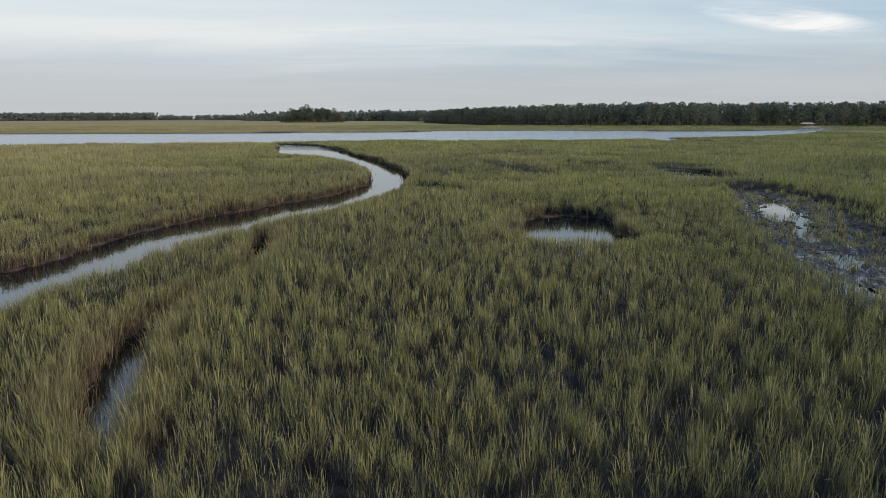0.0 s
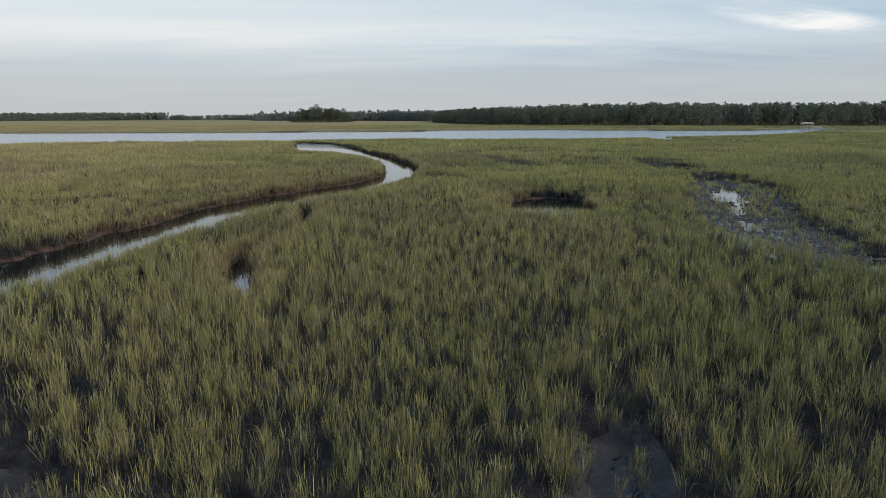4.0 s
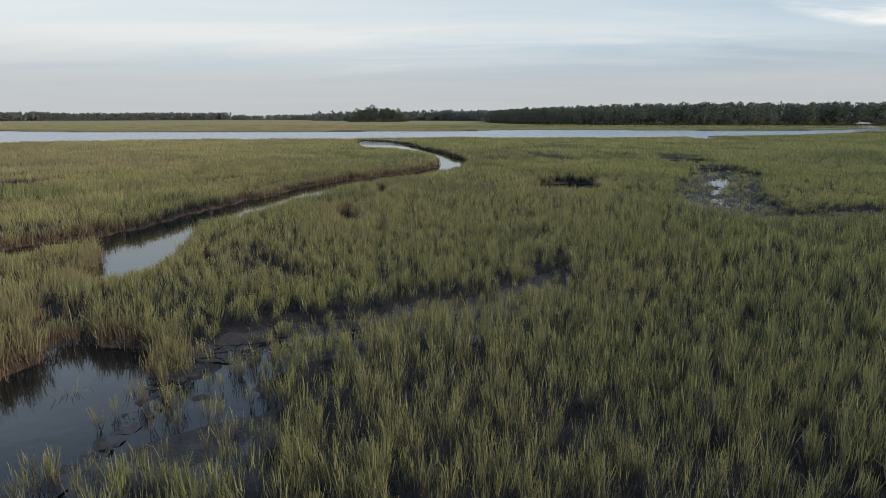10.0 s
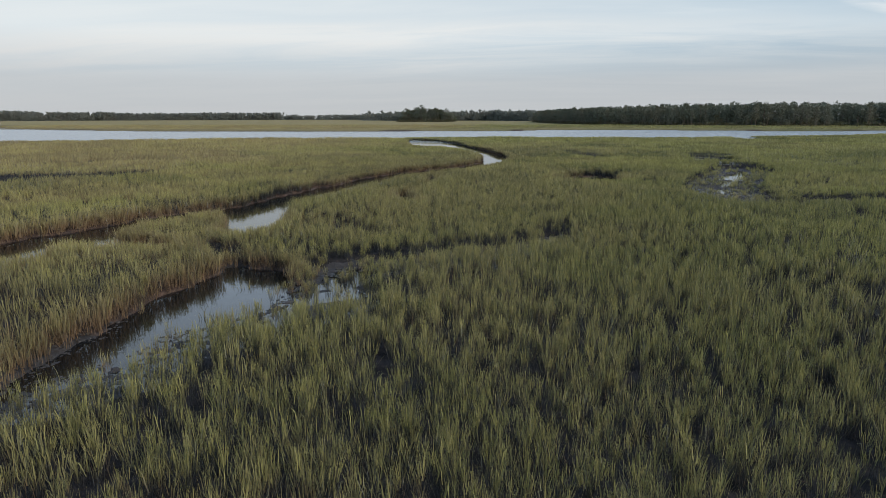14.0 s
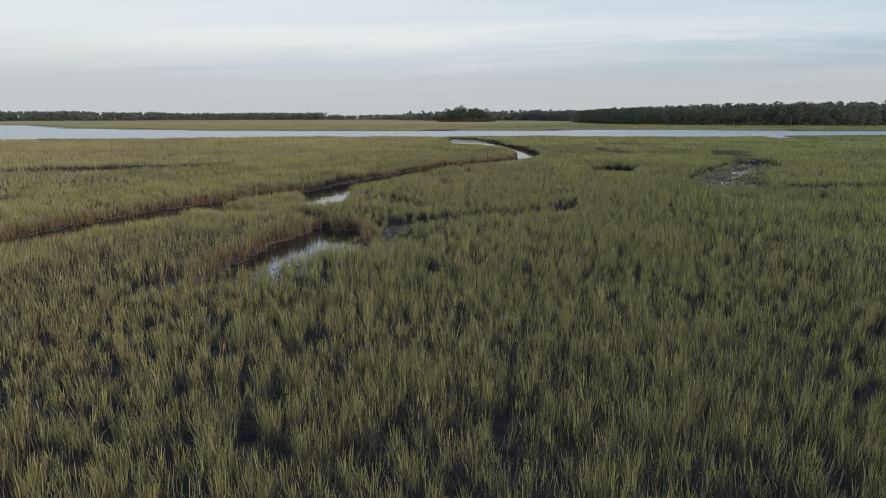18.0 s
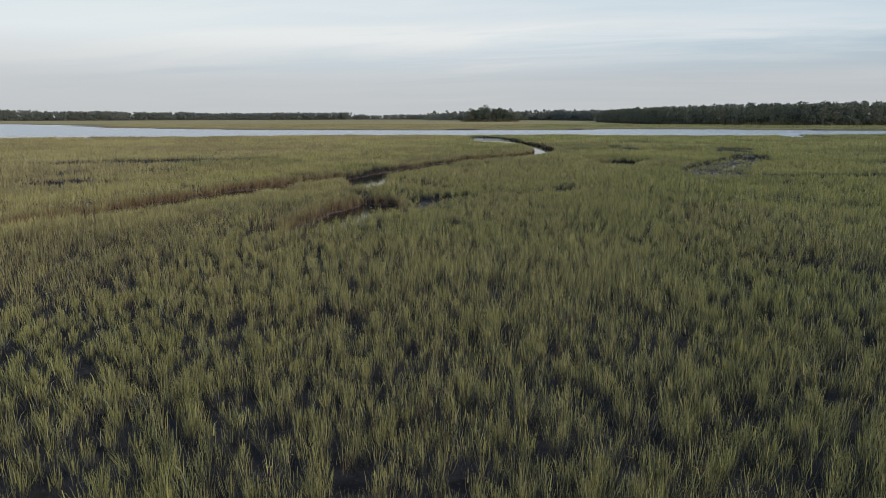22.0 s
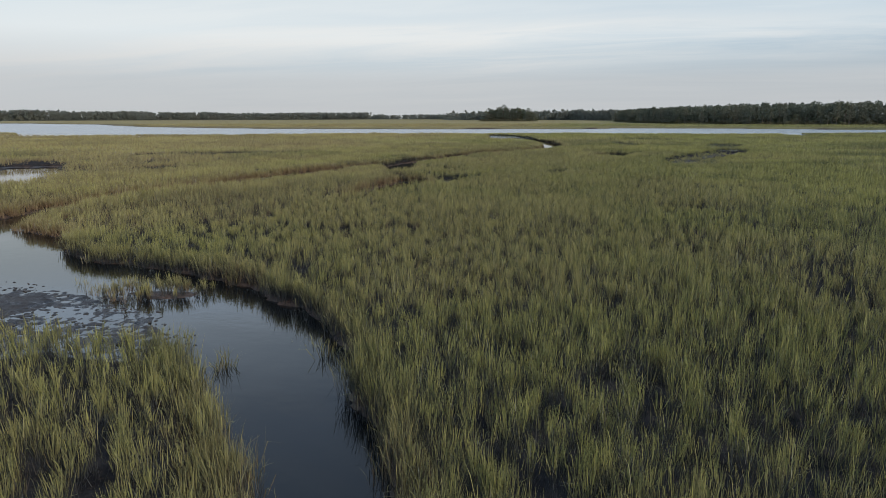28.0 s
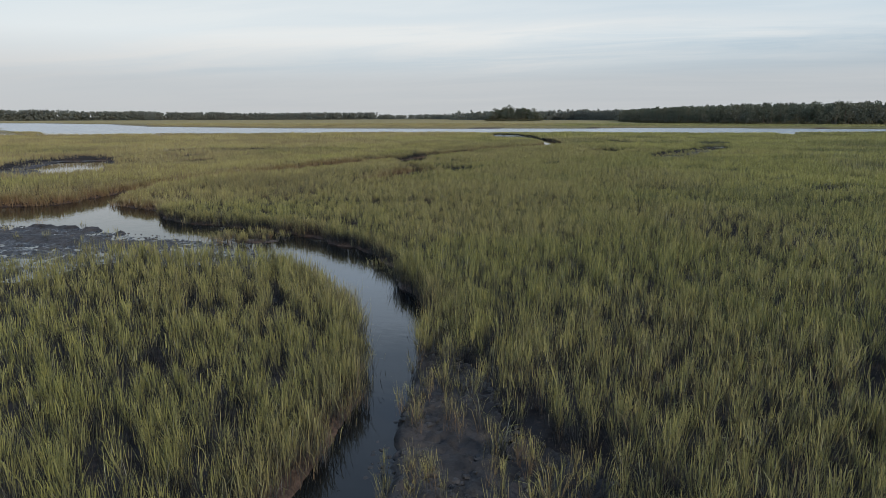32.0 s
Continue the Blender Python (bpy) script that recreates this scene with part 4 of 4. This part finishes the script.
# ---- mud and loose tufts ----
def lumps(name, boxes, per_m2, label, seed, size=1.0):
    """Clods of mud pressed into the wet flat."""
    gg = np.random.default_rng(seed)
    vs, fs, sz = [], [], []
    n0 = 0
    for x0, x1, y0, y1 in boxes:
        n = int((x1 - x0) * (y1 - y0) * per_m2)
        x, y = gg.uniform(x0, x1, n), gg.uniform(y0, y1, n)
        wet, mud = fields(x, y)
        keep = (mud < 0.25) & (wet > -0.5) & (vnoise(x, y, 0.9, 77) > 0.36)
        x, y = x[keep], y[keep]
        z = land(x, y, wet[keep], mud[keep])
        for a, b, c in zip(x, y, z):
            r, hgt = gg.uniform(0.03, 0.10) * size, gg.uniform(0.02, 0.055) * size
            ph = gg.uniform(0, 6.28)
            st = gg.uniform(0.6, 1.5)
            for lvl, (rr, zz) in enumerate(((1.0, -0.05), (0.8, 0.6), (0.38, 1.0))):
                for k in range(6):
                    t = ph + k * 1.047
                    q = r * rr * gg.uniform(0.75, 1.25)
                    vs.append((a + math.cos(t) * q * st, b + math.sin(t) * q, max(c, WATER - 0.02) + hgt * zz))
            for lvl in range(2):
                for k in range(6):
                    i, j = n0 + lvl * 6 + k, n0 + lvl * 6 + (k + 1) % 6
                    fs += [i, j, j + 6, i + 6]
                    sz.append(4)
            fs += [n0 + 12 + k for k in range(6)]
            sz.append(6)
            n0 += 18
    ob = new(name, mesh_from(name, np.array(vs), np.array(fs), np.array(sz), M_MUD, None, False))
    return tagged(ob, label, "mud", kind="stuff")


lumps("oyster_clods", [(-24, -6, -50, -45.5), (-6, 0.5, -50, -47)], 13, "dark clods and shell clusters on bare tidal mud", 4)
lumps("mud_clods", [(17, 29, 17, 51)], 3.5, "dark clods of mud round a drained pool", 5, 2.4)
lumps("creek_mud_clods", [(8.5, 16, -66, -56), (-12, -7, -22, -14)], 45, "grey clods of mud on a creek bank", 6, 0.9)


def rippled(name, x0, x1, y0, y1, label):
    """Bare mud with small ripples and pits that break the water's surface."""
    step = 0.075 if x1 - x0 < 12 or "pool" in name else 0.16
    ax, ay = np.arange(x0, x1, step), np.arange(y0, y1, step)
    X, Y = np.meshgrid(ax, ay)
    wet, mud = fields(X, Y)
    z = land(X, Y, wet, mud)
    mask = smooth(0.35, -0.15, mud) * smooth(-0.5, -0.1, wet)
    rip = np.abs(vnoise(X + 0.4 * vnoise(X, Y, 0.5, 83), Y * 1.6, 0.24, 81) - 0.5) * 0.11 + (vnoise(X, Y, 0.16, 85) - 0.5) * 0.085 - 0.02
    rip = rip * (1.0 if "pool" in name else 1.8)
    z = z + 0.012 + rip * mask - 0.2 * smooth(0.12, 0.3, mud)
    keep = mask > 0.02
    idx = np.arange(X.size).reshape(X.shape)
    q = np.stack([idx[:-1, :-1], idx[:-1, 1:], idx[1:, 1:], idx[1:, :-1]], -1)[keep[:-1, :-1] & keep[1:, 1:] & keep[1:, :-1] & keep[:-1, 1:]]
    old = np.unique(q)
    back = np.zeros(X.size, int)
    back[old] = np.arange(len(old))
    v = np.stack([X, Y, z], -1).reshape(-1, 3)[old]
    ob = new(name, mesh_from(name, v, back[q].ravel(), np.full(len(q), 4), M_FLAT, None, True))
    return tagged(ob, label, "mud", kind="structure")


def mudflat_material():
    m, nt, out = material("rippled_mud")
    q = Nodes(nt)
    p = q.pos()
    fine, mid = q.noise(p, 14.0, 5, 0.7), q.noise(p, 1.6, 4, 0.6)
    col = q.mix(q.ramp(mid, 0.35, 0.65), (0.018, 0.0160, 0.0160), (0.050, 0.043, 0.040))
    col = q.mix(q.math("MULTIPLY", q.ramp(fine, 0.50, 0.36), 0.7), col, (0.009, 0.008, 0.008))
    bs = q.node("ShaderNodeBsdfPrincipled", Base_Color=col)
    sep = nt.nodes.new("ShaderNodeSeparateXYZ")
    nt.links.new(p, sep.inputs[0])
    film = q.math("MULTIPLY", q.ramp(sep.outputs["Z"], -0.27, -0.345), q.ramp(mid, 0.62, 0.40))
    q.put(bs.inputs["Roughness"], q.math("SUBTRACT", 0.70, q.math("MULTIPLY", film, 0.48)))
    bs.inputs["Specular IOR Level"].default_value = 0.36
    nt.links.new(q.bump(q.math("ADD", fine, q.math("MULTIPLY", mid, 1.2)), 1.0, 0.03), bs.inputs["Normal"])
    nt.links.new(bs.outputs[0], out.inputs[0])
    return m


M_FLAT = mudflat_material()
for spec in MUD_BOXES:
    rippled(*spec)


def tuft(n, h, seed):
    """One loose tuft of cordgrass: arching leaves from a common foot."""
    gg = np.random.default_rng(seed)
    v, f, sz, al, tn, sh = [], [], [], [], [], []
    for k in range(n):
        a, o = gg.uniform(0, 6.283), gg.uniform(0.05, 0.55)
        L, w = h * gg.uniform(0.55, 1.1), gg.uniform(0.012, 0.022)
        bx, by = gg.normal(0, 0.09), gg.normal(0, 0.09)
        dx, dy = math.cos(a) * o, math.sin(a) * o
        t = gg.uniform(0, 3.14)
        sx, sy = math.cos(t) * w * 0.5, math.sin(t) * w * 0.5
        i = len(v)
        for q, wq, zq in ((0, 1, 0.0), (0.3, 1, 0.42), (0.75, 0.7, 0.78)):
            v += [(bx + dx * L * q - sx * wq, by + dy * L * q - sy * wq, L * zq), (bx + dx * L * q + sx * wq, by + dy * L * q + sy * wq, L * zq)]
            al += [zq, zq]
        v.append((bx + dx * L * 1.35, by + dy * L * 1.35, L * (1.0 - o * 0.35)))
        al.append(1)
        f += [i, i + 1, i + 3, i + 2, i + 2, i + 3, i + 5, i + 4, i + 4, i + 5, i + 6]
        sz += [4, 4, 3]
        tn += [gg.uniform(0.1, 0.7)] * 7
        sh += [gg.random()] * 7
    return mesh_from("grass_tuft", np.array(v), np.array(f), np.array(sz), M_GRASS, {"along": al, "tan": tn, "shade": sh})


TUFTS = [tuft(n, h, 90 + k) for k, (n, h) in enumerate(((46, 1.0), (30, 0.85), (18, 0.95), (9, 0.7)))]
PLACES = [(-6.6, -46.1, 1, 0.75), (-6.0, -46.0, 0, 0.7), (-5.5, -45.6, 0, 0.75), (-5.0, -45.8, 1, 0.8), (-4.5, -45.4, 0, 0.7), (-4.0, -45.2, 0, 0.7), (-3.5, -45.1, 1, 0.7),
          (1.6, -50.4, 0, 1.1), (1.2, -50.9, 1, 1.0), (0.2, -50.8, 1, 0.9), (3.7, -48.9, 0, 1.0), (3.0, -48.2, 1, 0.9), (2.2, -48.0, 3, 1.0), (4.5, -49.6, 0, 0.8),
          (9.7, -60.9, 2, 0.8), (11.6, -61.5, 1, 1.0), (11.0, -60.6, 2, 0.8), (10.9, -57.9, 1, 0.9), (12.7, -63.0, 0, 1.0), (14.1, -62.8, 0, 0.9), (8.0, -59.9, 2, 0.9),
          (-6.6, -49.9, 1, 0.8), (-9.5, -50.9, 2, 0.8), (-2.0, -49.9, 1, 0.9), (-12.6, -3.6, 0, 1.0), (-8.6, -9.6, 2, 0.9), (-7.2, -9.4, 1, 0.9), (-8.3, -8.1, 3, 1.0),
          (-8.3, -13.2, 1, 1.0), (-7.6, -13.6, 0, 0.9), (-0.6, -3.0, 1, 0.9), (0.9, -3.6, 2, 0.9), (-3.2, -4.1, 1, 0.8), (2.0, 0.2, 1, 0.8), (22.0, 33.6, 0, 1.0), (21.2, 29.5, 1, 1.0)]
for x, y, kind, s in PLACES:
    wet, mud = fields(np.array([x]), np.array([y]))
    z = float(land(np.array([x]), np.array([y]), wet, mud)[0])
    ob = new("grass_tuft", TUFTS[kind])
    ob.matrix_basis = pose(x, y, z - 0.03, 0, 0, x * 977 % 360) @ Matrix.Diagonal((s, s, s, 1))
    tagged(ob, "sparse arching grass tuft rooted in wet mud" if kind > 1 else "full tuft of green and straw cordgrass in mud", "grass tuft", "tufts on the mud")
